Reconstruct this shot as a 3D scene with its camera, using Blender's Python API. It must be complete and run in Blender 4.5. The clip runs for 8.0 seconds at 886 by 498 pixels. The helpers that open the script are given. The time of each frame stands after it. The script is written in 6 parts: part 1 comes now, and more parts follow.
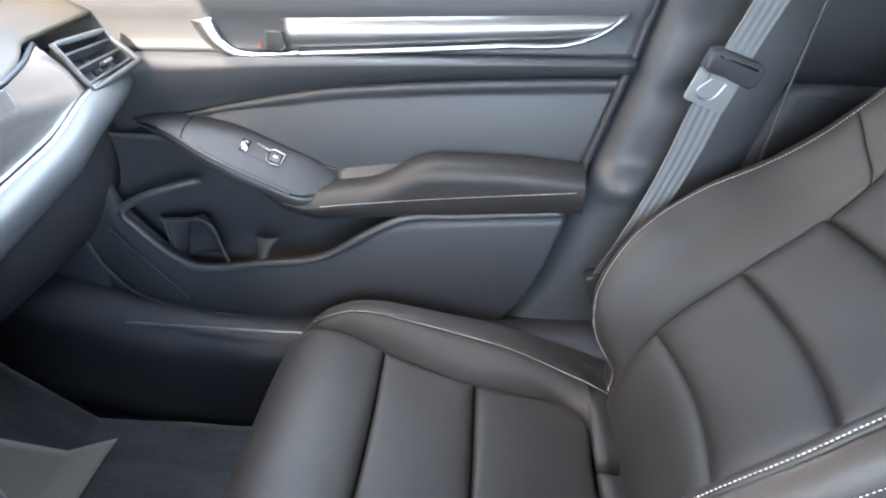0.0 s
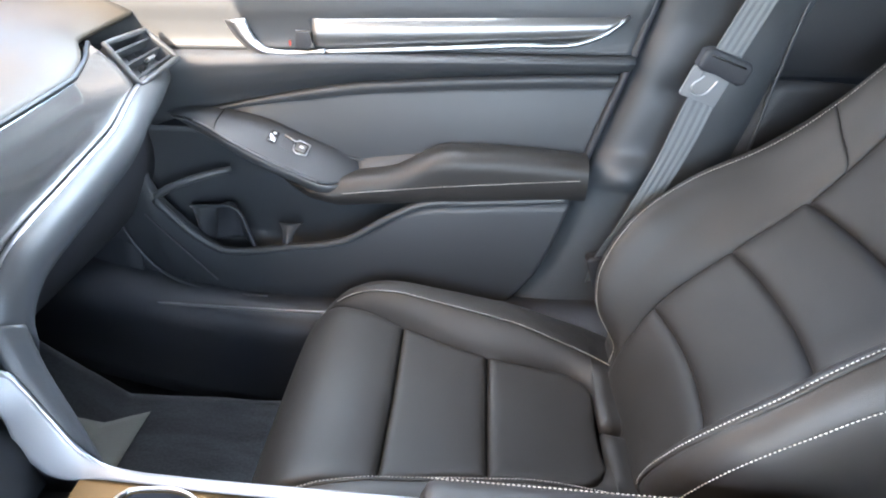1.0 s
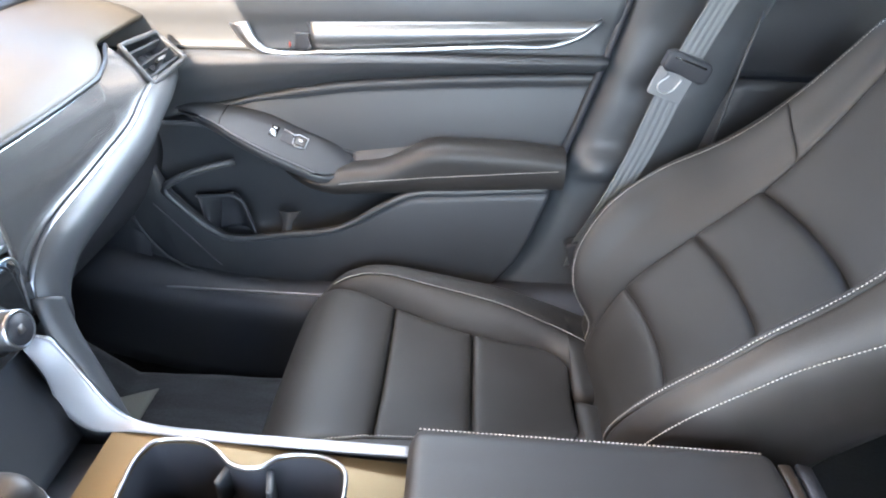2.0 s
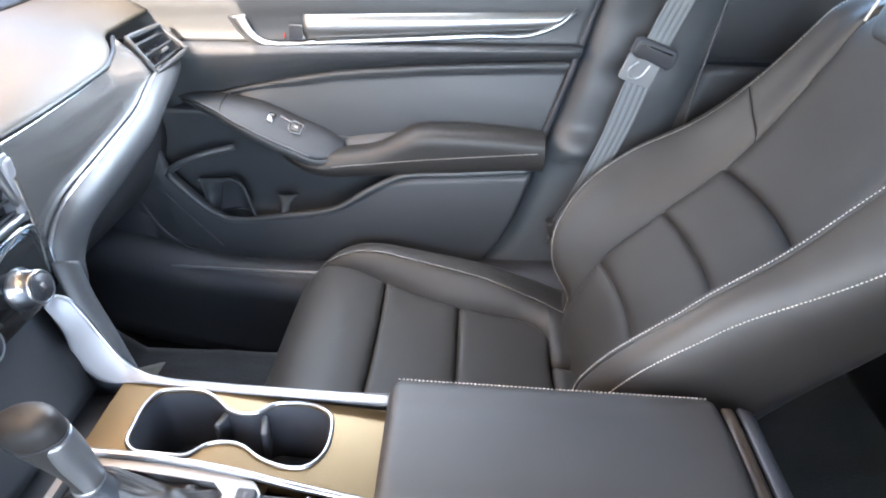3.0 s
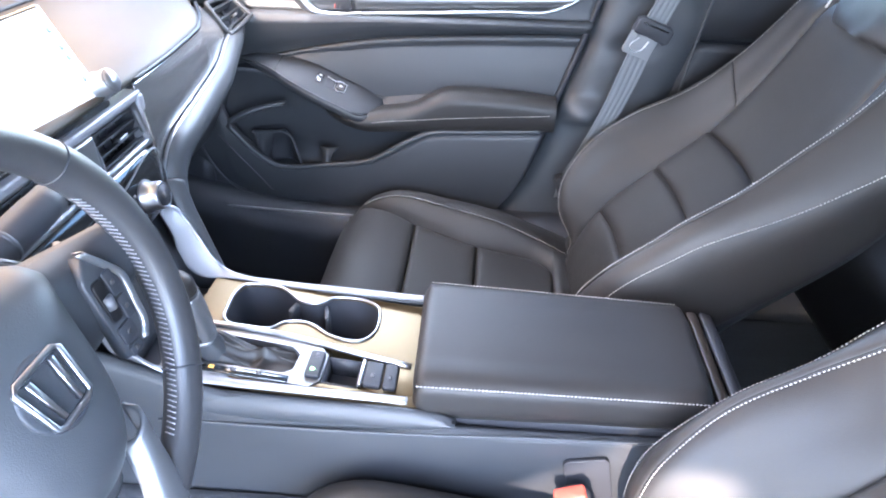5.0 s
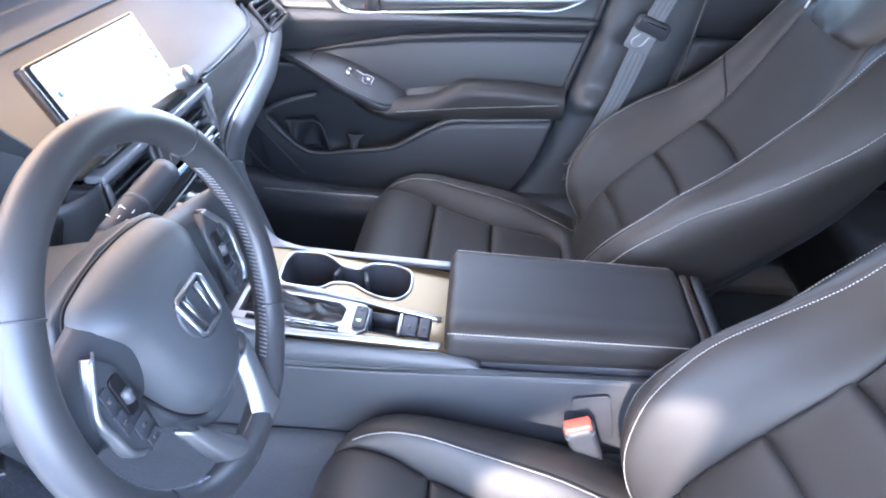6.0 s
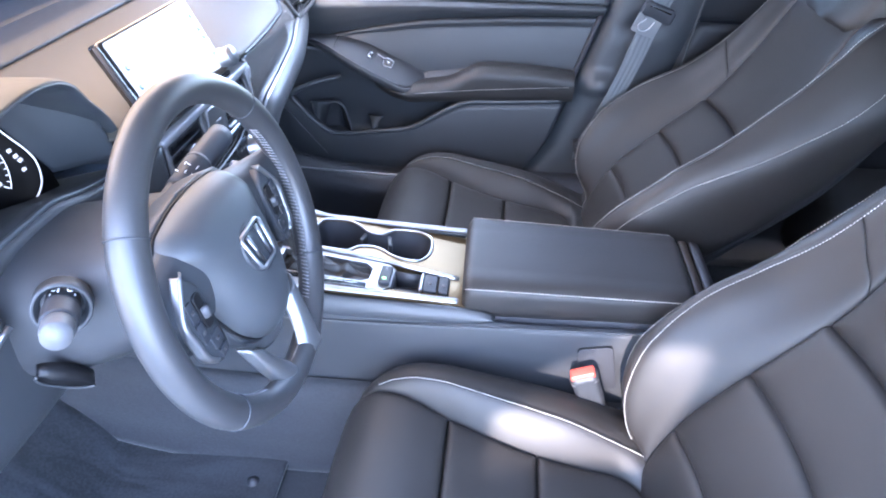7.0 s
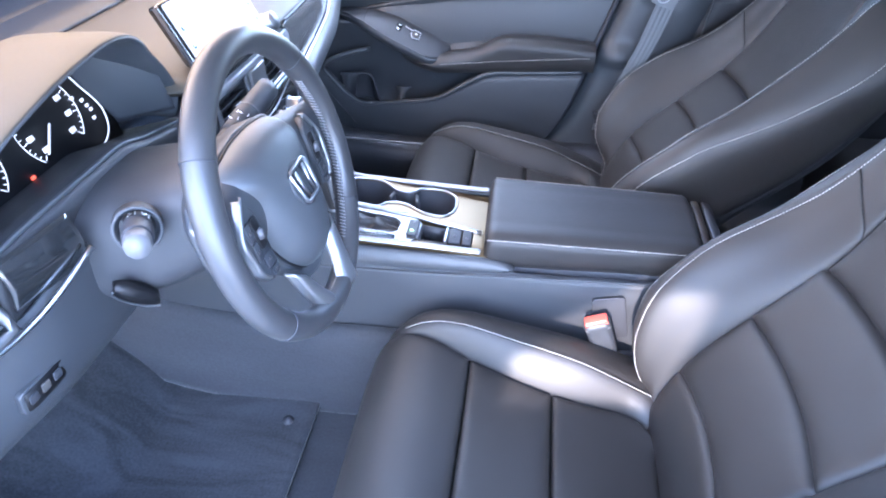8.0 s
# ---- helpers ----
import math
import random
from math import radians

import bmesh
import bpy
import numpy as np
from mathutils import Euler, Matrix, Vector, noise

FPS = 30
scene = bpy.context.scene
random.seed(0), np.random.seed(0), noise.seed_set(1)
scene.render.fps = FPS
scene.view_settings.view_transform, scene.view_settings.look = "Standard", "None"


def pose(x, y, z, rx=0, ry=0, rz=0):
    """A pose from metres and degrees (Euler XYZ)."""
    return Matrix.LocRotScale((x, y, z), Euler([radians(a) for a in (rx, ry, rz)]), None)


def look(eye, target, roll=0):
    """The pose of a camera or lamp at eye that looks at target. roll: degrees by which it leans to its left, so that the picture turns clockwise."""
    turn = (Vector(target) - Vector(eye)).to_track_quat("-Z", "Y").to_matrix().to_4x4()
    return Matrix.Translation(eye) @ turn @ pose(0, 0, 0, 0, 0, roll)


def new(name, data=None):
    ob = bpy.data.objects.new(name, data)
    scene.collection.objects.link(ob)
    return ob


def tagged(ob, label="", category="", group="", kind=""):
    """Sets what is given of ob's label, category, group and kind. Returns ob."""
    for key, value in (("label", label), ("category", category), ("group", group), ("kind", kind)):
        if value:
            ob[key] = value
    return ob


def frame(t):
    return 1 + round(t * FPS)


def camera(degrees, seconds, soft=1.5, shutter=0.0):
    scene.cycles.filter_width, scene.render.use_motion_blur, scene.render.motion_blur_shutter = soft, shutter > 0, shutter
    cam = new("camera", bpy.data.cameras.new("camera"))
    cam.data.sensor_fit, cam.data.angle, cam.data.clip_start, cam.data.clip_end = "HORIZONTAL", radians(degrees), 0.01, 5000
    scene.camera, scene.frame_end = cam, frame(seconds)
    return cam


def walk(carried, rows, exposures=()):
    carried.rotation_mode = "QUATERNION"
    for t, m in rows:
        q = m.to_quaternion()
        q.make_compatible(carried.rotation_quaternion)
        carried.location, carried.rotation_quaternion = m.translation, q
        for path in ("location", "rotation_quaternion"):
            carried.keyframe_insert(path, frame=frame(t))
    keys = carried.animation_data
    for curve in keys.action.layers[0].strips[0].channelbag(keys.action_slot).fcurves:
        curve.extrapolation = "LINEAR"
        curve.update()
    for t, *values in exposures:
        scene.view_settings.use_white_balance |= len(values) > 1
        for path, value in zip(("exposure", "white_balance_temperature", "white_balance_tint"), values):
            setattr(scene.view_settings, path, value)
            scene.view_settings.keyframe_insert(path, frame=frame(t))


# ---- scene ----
cam = camera(69.9, 8.0, soft=2.0)
PATH = [
    (0, (0.029, -0.182, 0.917), (-0.095, 1.527, -0.113), -0.2),
    (0.5, (0.005, -0.225, 0.928), (-0.098, 1.489, -0.097), 0.0),
    (1, (0.0, -0.26, 0.938), (-0.099, 1.447, -0.1), 0.2),
    (1.5, (-0.002, -0.3, 0.956), (-0.074, 1.403, -0.091), 0.8),
    (3, (0.045, -0.408, 0.98), (-0.044, 1.281, -0.088), -0.1),
    (3.5, (0.044, -0.454, 0.984), (-0.026, 1.234, -0.086), 0.9),
    (4, (0.043, -0.494, 0.991), (-0.063, 1.178, -0.101), -0.6),
    (4.5, (0.041, -0.541, 1.005), (-0.078, 1.115, -0.11), 0.7),
    (5.8, (0.011, -0.707, 1.057), (-0.095, 0.937, -0.077), 1.7),
    (6, (0.01, -0.731, 1.069), (-0.117, 0.905, -0.075), 1.0),
    (6.5, (0.013, -0.779, 1.081), (-0.15, 0.847, -0.071), 0.4),
    (7, (0.007, -0.828, 1.085), (-0.152, 0.789, -0.081), 0.6),
    (7.5, (0.016, -0.87, 1.086), (-0.182, 0.73, -0.098), -0.3),
    (8, (0.013, -0.916, 1.085), (-0.21, 0.666, -0.118), -0.1),
]
CAR = 1.06  # all lengths below, in metres of the car's plan, times this
walk(cam, [(t, look(CAR * Vector(eye), CAR * Vector(target), roll)) for t, eye, target, roll in PATH],
     exposures=[(0.0, 4.50, 6080, 11), (3.0, 4.60, 6220, 13), (4.5, 4.64, 5850, 16), (6.0, 4.14, 5450, 19), (8.0, 4.24, 5180, 20)])

# ---------------------------------------------------------------- world and light
world = bpy.data.worlds.new("world")
scene.world = world
world.use_nodes = True
_wn = world.node_tree.nodes
_sky = _wn.new("ShaderNodeTexSky")
_sky.sky_type = "NISHITA"
_sky.sun_disc = False
_sky.sun_elevation, _sky.sun_rotation = radians(24), radians(189.5)
_wn["Background"].inputs["Strength"].default_value = 0.15
world.node_tree.links.new(_sky.outputs[0], _wn["Background"].inputs["Color"])
_sun = bpy.data.lights.new("sun", "SUN")
_sun.energy, _sun.angle, _sun.color = 1.3, radians(0.5), (1.0, 0.80, 0.60)
sun = new("sun", _sun)
# towards the sun: low, beyond the open driver's door
SUN_WAY = Vector((-0.15, -0.90, 0.40)).normalized()
sun.matrix_world = Matrix.Translation((0, 0, 6)) @ SUN_WAY.to_track_quat("Z", "Y").to_matrix().to_4x4()


def fill_lamp(name, where, towards, size, watts, colour):
    """An area lamp for daylight, added in a window's opening or outside the door."""
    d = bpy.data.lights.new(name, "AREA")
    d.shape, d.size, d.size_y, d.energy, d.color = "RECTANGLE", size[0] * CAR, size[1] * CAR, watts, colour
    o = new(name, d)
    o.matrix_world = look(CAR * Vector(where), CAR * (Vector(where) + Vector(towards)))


fill_lamp("windscreen_daylight", (-0.58, 0.06, 1.025), (0.44, 0.0, -0.90), (1.1, 0.34), 0.72, (1.0, 0.68, 0.37))
fill_lamp("side_window_daylight", (-0.24, 0.672, 0.960), (0.0, -0.78, -0.62), (0.50, 0.20), 0.72, (0.86, 0.93, 1.0))
fill_lamp("rear_side_daylight", (0.72, 0.668, 0.960), (-0.2, -0.9, -0.4), (0.55, 0.18), 0.06, (0.86, 0.93, 1.0))

# unseen fill lamps added outside the open door to brighten the cabin
fill_lamp("open_door_fill", (0.25, -2.4, 1.15), (-0.08, 0.93, -0.25), (2.2, 1.3), 9.4, (0.72, 0.86, 1.0))
fill_lamp("overhead_door_fill", (0.05, -1.0, 1.5), (0.0, 0.4, -0.9), (1.3, 0.6), 1.6, (0.80, 0.90, 1.0))


# ---------------------------------------------------------------- materials
def material(name, base, rough=0.5, metal=0.0, grain=0.0, grain_scale=400.0, vary=0.12, vary_scale=6.0, second=None,
             spec=0.5, sheen=0.0, coat=0.0, kind="noise", emit=None, emit_power=0.0, rough_vary=0.08, nap=False, speck=0.3, contrast=1.0):
    m = bpy.data.materials.new(name)
    m.use_nodes = True
    nt = m.node_tree
    n, l = nt.nodes, nt.links
    b = n["Principled BSDF"]
    co = n.new("ShaderNodeTexCoord").outputs["Object"]
    big = n.new("ShaderNodeTexNoise")
    big.inputs["Scale"].default_value, big.inputs["Detail"].default_value = vary_scale, 5
    if nap:  # streaks of brushed pile
        mp = n.new("ShaderNodeMapping")
        mp.inputs["Scale"].default_value, mp.inputs["Rotation"].default_value = (0.35, 1.6, 1.0), (0, 0, 0.5)
        big.inputs["Distortion"].default_value = 1.2
        l.new(co, mp.inputs["Vector"])
        l.new(mp.outputs["Vector"], big.inputs["Vector"])
    else:
        l.new(co, big.inputs["Vector"])
    fine = n.new("ShaderNodeTexVoronoi" if kind == "cells" else "ShaderNodeTexNoise")
    fine.inputs["Scale"].default_value = grain_scale
    l.new(co, fine.inputs["Vector"])
    fine_out = fine.outputs["Distance"] if kind == "cells" else fine.outputs["Fac"]
    ramp = n.new("ShaderNodeMix")
    ramp.data_type = "RGBA"
    c2 = second or tuple(min(1, c * (1 + vary) + 0.002) for c in base)
    ramp.inputs["A"].default_value = (*[c * (1 - vary) for c in base], 1)
    ramp.inputs["B"].default_value = (*c2, 1)
    mixf = n.new("ShaderNodeMath")
    mixf.operation = "MULTIPLY_ADD"
    mixf.inputs[1].default_value, mixf.inputs[2].default_value = speck, -0.5 * speck
    l.new(fine_out, mixf.inputs[0])
    add = n.new("ShaderNodeMath")
    add.operation = "ADD"
    add.use_clamp = True
    strong = n.new("ShaderNodeMath")
    strong.operation = "MULTIPLY_ADD"
    strong.inputs[1].default_value, strong.inputs[2].default_value = contrast, 0.5 - 0.5 * contrast
    l.new(big.outputs["Fac"], strong.inputs[0])
    l.new(strong.outputs[0], add.inputs[0])
    l.new(mixf.outputs[0], add.inputs[1])
    l.new(add.outputs[0], ramp.inputs["Factor"])
    l.new(ramp.outputs["Result"], b.inputs["Base Color"])
    rr = n.new("ShaderNodeMapRange")
    rr.inputs["To Min"].default_value, rr.inputs["To Max"].default_value = max(0.02, rough - rough_vary), min(1, rough + rough_vary)
    l.new(big.outputs["Fac"], rr.inputs["Value"])
    l.new(rr.outputs["Result"], b.inputs["Roughness"])
    b.inputs["Metallic"].default_value = metal
    b.inputs["Specular IOR Level"].default_value = spec
    b.inputs["Sheen Weight"].default_value = sheen
    b.inputs["Sheen Roughness"].default_value = 0.4
    b.inputs["Coat Weight"].default_value = coat
    b.inputs["Coat Roughness"].default_value = 0.06
    if grain:
        bump = n.new("ShaderNodeBump")
        bump.inputs["Strength"].default_value = grain
        bump.inputs["Distance"].default_value = 0.0006
        l.new(fine_out, bump.inputs["Height"])
        l.new(bump.outputs[0], b.inputs["Normal"])
    if emit:
        b.inputs["Emission Color"].default_value = (*emit, 1)
        b.inputs["Emission Strength"].default_value = emit_power
    return m


LEATHER = material("leather", (0.0225, 0.0208, 0.0196), 0.50, grain=0.25, grain_scale=1000, kind="cells", vary=0.15, vary_scale=9, spec=0.45)
PANEL = material("leather_panel", (0.0185, 0.0164, 0.0148), 0.46, grain=0.9, grain_scale=800, kind="noise", vary=0.25, vary_scale=14, spec=0.5, speck=0.6)
SOFT = material("soft_trim", (0.046, 0.050, 0.055), 0.46, grain=0.35, grain_scale=1000, vary=0.1)
# black pad; the warm glare on it is put into this tan base
DASH = material("dash_pad", (0.044, 0.036, 0.024), 0.60, grain=0.4, grain_scale=900, vary=0.1)
HARD = material("hard_trim", (0.033, 0.036, 0.041), 0.50, grain=0.4, grain_scale=1200, vary=0.1)
DARK = material("dark_plastic", (0.026, 0.028, 0.034), 0.55, grain=0.3, grain_scale=900, vary=0.15)
GLOSS = material("piano_black", (0.014, 0.015, 0.016), 0.12, grain=0.0, vary=0.1, coat=1.0, rough_vary=0.03)
BAND = material("brushed_dark_trim", (0.26, 0.26, 0.26), 0.36, metal=0.85, vary=0.08, vary_scale=4, rough_vary=0.05)
DARKBAND = material("dark_gloss_band", (0.36, 0.35, 0.34), 0.19, metal=0.85, vary=0.05, vary_scale=3, rough_vary=0.03)
WING = material("satin_wing", (0.29, 0.293, 0.31), 0.44, metal=0.35, vary=0.04, vary_scale=5)
CHROME = material("satin_chrome", (0.46, 0.47, 0.49), 0.30, metal=1.0, vary=0.04, rough_vary=0.05)
SILVER = material("silver_paint", (0.24, 0.245, 0.255), 0.38, metal=0.8, vary=0.05, grain=0.05, grain_scale=3000)
# dark plate; part of its golden reflection is put into the base colour
CONSOLE = material("console_panel", (0.125, 0.088, 0.044), 0.34, metal=0.7, vary=0.12, vary_scale=5, rough_vary=0.05)
COLUMN = material("column_plastic", (0.031, 0.032, 0.035), 0.5, grain=0.4, grain_scale=1200, vary=0.1)
WALNUT = material("brown_satin", (0.050, 0.036, 0.026), 0.42, vary=0.15, vary_scale=5)
CARPET = material("carpet", (0.027, 0.029, 0.034), 0.95, grain=1.0, grain_scale=210, vary=0.4, vary_scale=9, sheen=0.3, nap=True, speck=0.9, contrast=1.2)
MAT = material("mat_pile", (0.023, 0.025, 0.030), 0.95, grain=1.0, grain_scale=210, vary=0.55, vary_scale=11, sheen=0.3, nap=True, speck=1.1, contrast=2.4)
SCUTTLE = material("scuttle_plastic", (0.011, 0.012, 0.015), 0.55, grain=0.3, grain_scale=900, vary=0.12)
WEB = material("webbing", (0.16, 0.17, 0.18), 0.6, grain=0.5, grain_scale=700, vary=0.08)
THREAD = material("thread", (0.56, 0.53, 0.49), 0.6, vary=0.05)
STITCH = material("wheel_thread", (0.22, 0.22, 0.23), 0.6, vary=0.05)
GREY = material("grey_plastic", (0.065, 0.06, 0.056), 0.42, grain=0.2, grain_scale=900, vary=0.06)
PALE = material("pale_plastic", (0.085, 0.085, 0.09), 0.5, vary=0.04)
WHEEL = material("wheel_leather", (0.034, 0.034, 0.036), 0.42, grain=0.12, grain_scale=1200, kind="cells", vary=0.12, vary_scale=8, spec=0.6)
RED = material("red_plastic", (0.60, 0.09, 0.06), 0.35, vary=0.05)
GAUGE_BLACK = material("gauge_black", (0.006, 0.006, 0.007), 0.45, vary=0.1, spec=0.3)
PRINT = material("white_print", (0.75, 0.75, 0.75), 0.5, vary=0.02)
PAPER = material("paper", (0.17, 0.17, 0.155), 0.8, grain=0.2, grain_scale=200, vary=0.06)
HEAD = material("headliner", (0.30, 0.295, 0.285), 0.9, grain=0.5, grain_scale=900, vary=0.05)
PAINT = material("body_paint", (0.55, 0.57, 0.60), 0.25, metal=0.3, coat=1.0, vary=0.03)
GROUND = material("ground", (0.58, 0.52, 0.44), 0.9, grain=0.6, grain_scale=60, vary=0.25, vary_scale=0.8)
SCREEN = material("lit_screen", (0.02, 0.02, 0.02), 0.15, vary=0.02, emit=(0.88, 0.95, 1.0), emit_power=0.085)
ICON = material("screen_icon", (0.05, 0.08, 0.12), 0.4, vary=0.02, emit=(0.25, 0.4, 0.55), emit_power=0.04)
GAUGE_LIT = material("gauge_print", (0.7, 0.7, 0.7), 0.4, vary=0.02, emit=(1, 1, 1), emit_power=0.05)
LAMP_RED = material("warning_red", (0.3, 0.02, 0.01), 0.4, emit=(1, 0.12, 0.05), emit_power=0.12)
LAMP_AMBER = material("amber_lamp", (0.4, 0.2, 0.02), 0.4, emit=(1, 0.55, 0.12), emit_power=0.12)
GLASS = bpy.data.materials.new("glass")
GLASS.use_nodes = True
_g = GLASS.node_tree
_gl, _tr, _mx, _lw = (_g.nodes.new(k) for k in ("ShaderNodeBsdfGlossy", "ShaderNodeBsdfTransparent", "ShaderNodeMixShader", "ShaderNodeFresnel"))
_gl.inputs["Roughness"].default_value = 0.02
_tr.inputs["Color"].default_value = (0.70, 0.73, 0.73, 1)
_g.links.new(_lw.outputs[0], _mx.inputs[0])
_g.links.new(_tr.outputs[0], _mx.inputs[1])
_g.links.new(_gl.outputs[0], _mx.inputs[2])
_g.links.new(_mx.outputs[0], _g.nodes["Material Output"].inputs["Surface"])


# ---------------------------------------------------------------- shape helpers
HOME = {}


def thing(name, base, label, category, group="", kind=""):
    e = new(name)
    e.empty_display_size = 0.05
    e.location = CAR * Vector(base)
    HOME[e.name] = CAR * Vector(base)
    return tagged(e, label, category, group, kind)


def part(name, bm, mat, parent=None, label="", kind="", smooth=True):
    """Links a bmesh, drawn in world places, as one mesh under a thing or a part."""
    if smooth:
        for f in bm.faces:
            f.smooth = True
    home = HOME[parent.name] if parent else Vector((0, 0, 0))
    bm.transform(Matrix.Translation(-home) @ Matrix.Scale(CAR, 4))
    me = bpy.data.meshes.new(name)
    bmesh.ops.recalc_face_normals(bm, faces=bm.faces)
    bm.to_mesh(me)
    bm.free()
    me.materials.append(mat)
    ob = new(name, me)
    if parent:
        ob.parent = parent
    HOME[ob.name] = home
    return tagged(ob, label, kind=kind)


def single(name, bm, mat, label, category, kind="", smooth=True, group=""):
    return tagged(part(name, bm, mat, None, label, kind, smooth), category=category, group=group)


def spl(points):
    """A smooth curve through points; takes 0..1."""
    P = np.array(points, float)
    d = np.r_[0, np.cumsum(np.linalg.norm(np.diff(P, axis=0), axis=1) + 1e-9)]
    d /= d[-1]
    T = np.zeros_like(P)
    T[1:-1] = ((P[2:] - P[1:-1]) / (d[2:] - d[1:-1])[:, None] * (d[1:-1] - d[:-2])[:, None]
               + (P[1:-1] - P[:-2]) / (d[1:-1] - d[:-2])[:, None] * (d[2:] - d[1:-1])[:, None]) / (d[2:] - d[:-2])[:, None]
    T[0] = (P[1] - P[0]) / (d[1] - d[0])
    T[-1] = (P[-1] - P[-2]) / (d[-1] - d[-2])

    def at(t):
        t = min(1, max(0, t))
        i = min(len(d) - 2, max(0, int(np.searchsorted(d, t) - 1)))
        h = d[i + 1] - d[i]
        s = (t - d[i]) / h
        return ((2 * s**3 - 3 * s**2 + 1) * P[i] + (s**3 - 2 * s**2 + s) * h * T[i]
                + (-2 * s**3 + 3 * s**2) * P[i + 1] + (s**3 - s**2) * h * T[i + 1])
    return at


def lin(x, xs, ys):
    return float(np.interp(x, xs, ys))


def smo(x, xs, ys):
    """Like lin, but smooth and without overshoot."""
    if x <= xs[0]:
        return ys[0]
    if x >= xs[-1]:
        return ys[-1]
    d = [(ys[i + 1] - ys[i]) / (xs[i + 1] - xs[i]) for i in range(len(xs) - 1)]
    m = [d[0]] + [0.0 if a * b <= 0 else 2 * a * b / (a + b) for a, b in zip(d, d[1:])] + [d[-1]]
    i = max(k for k in range(len(xs) - 1) if xs[k] <= x)
    h = xs[i + 1] - xs[i]
    s = (x - xs[i]) / h
    return ((2 * s**3 - 3 * s**2 + 1) * ys[i] + (s**3 - 2 * s**2 + s) * h * m[i]
            + (-2 * s**3 + 3 * s**2) * ys[i + 1] + (s**3 - s**2) * h * m[i + 1])


def sheet(f, nu, nv, loop_u=False, loop_v=False, thick=0.0, crowd=0.0, front=None):
    """A grid of f(u, v); thick gives it a back, turned from front; crowd draws the grid towards its borders."""
    bm = bmesh.new()

    def k(t):
        return (1 - crowd) * t + crowd * (0.5 - 0.5 * math.cos(math.pi * t))
    cu, cv = (nu if loop_u else nu + 1), (nv if loop_v else nv + 1)
    g = [[bm.verts.new(tuple(f(k(i / nu), k(j / nv)))) for j in range(cv)] for i in range(cu)]
    for i in range(nu):
        for j in range(nv):
            a, b = (i + 1) % cu, (j + 1) % cv
            bm.faces.new((g[i][j], g[a][j], g[a][b], g[i][b]))
    return thicken(bm, thick, front) if thick else bm


def thicken(bm, thick, front=None):
    """Gives a sheet a back, thick metres behind it, and closes its borders."""
    bmesh.ops.recalc_face_normals(bm, faces=bm.faces)
    bm.normal_update()
    if front and sum(f.calc_area() * f.normal.dot(Vector(front)) for f in bm.faces) < 0:
        bmesh.ops.reverse_faces(bm, faces=bm.faces)
        bm.normal_update()
    faces, rims = bm.faces[:], [e for e in bm.edges if e.is_boundary]
    back = {v: bm.verts.new(v.co - v.normal * thick) for v in bm.verts[:]}
    for f in faces:
        bm.faces.new([back[v] for v in reversed(f.verts)])
    for e in rims:
        a, b = e.verts
        bm.faces.new((a, b, back[b], back[a]))
    return bm


def loft(rows, nu, nv, thick=0.0, loop_v=False):
    """A smooth surface through rows of control points."""
    cross = [spl(r + [r[0]] if loop_v else r) for r in rows]

    cache = {}

    def f(u, v):
        if v not in cache:
            cache[v] = spl([c(v) for c in cross])
        return cache[v](u)
    return sheet(f, nu, nv, loop_v=loop_v, thick=thick)


def box(lo, hi, r=0.004, seg=2):
    bm = bmesh.new()
    bmesh.ops.create_cube(bm, size=1)
    lo, hi = Vector(lo), Vector(hi)
    for v in bm.verts:
        v.co = Vector([lo[k] + (v.co[k] + 0.5) * (hi[k] - lo[k]) for k in range(3)])
    if r:
        bmesh.ops.bevel(bm, geom=bm.edges[:], offset=r, segments=seg, affect="EDGES", profile=0.6)
    return bm


def slab(outline, m, lo, hi, r=0.002, seg=2):
    """A plate: outline in the plane of m, from height lo to hi, edges rounded."""
    bm = bmesh.new()
    a = [bm.verts.new(m @ Vector((x, y, lo))) for x, y in outline]
    b = [bm.verts.new(m @ Vector((x, y, hi))) for x, y in outline]
    n = len(outline)
    bm.faces.new(a[::-1])
    top = bm.faces.new(b)
    for i in range(n):
        bm.faces.new((a[i], a[(i + 1) % n], b[(i + 1) % n], b[i]))
    if r:
        bmesh.ops.bevel(bm, geom=list(top.edges), offset=r, segments=seg, affect="EDGES", profile=0.6)
    return bm


def tube(points, r, seg=10, loop=False, flat=1.0, steps=0):
    """A round bar along points; r may be a list; flat squeezes it across."""
    pts = [Vector(p) for p in points]
    if steps:
        c = spl(points)
        pts = [Vector(c(i / steps)) for i in range(steps + 1)]
    n = len(pts)
    bm = bmesh.new()
    rings = []
    up = Vector((0, 0, 1))
    for i, p in enumerate(pts):
        a = pts[(i - 1) % n] if loop or i else p
        b = pts[(i + 1) % n] if loop or i < n - 1 else p
        d = (b - a).normalized()
        s = d.cross(up)
        if s.length < 0.05:
            s = d.cross(Vector((0, 1, 0)))
        s.normalize()
        q = s.cross(d)
        rr = r[min(len(r) - 1, i * len(r) // n)] if isinstance(r, (list, tuple)) else r
        rings.append([bm.verts.new(p + rr * (math.cos(k * math.tau / seg) * s + flat * math.sin(k * math.tau / seg) * q)) for k in range(seg)])
    for i in range(n if loop else n - 1):
        a, b = rings[i], rings[(i + 1) % n]
        for k in range(seg):
            bm.faces.new((a[k], a[(k + 1) % seg], b[(k + 1) % seg], b[k]))
    if not loop:
        bm.faces.new(rings[0][::-1])
        bm.faces.new(rings[-1])
    return bm


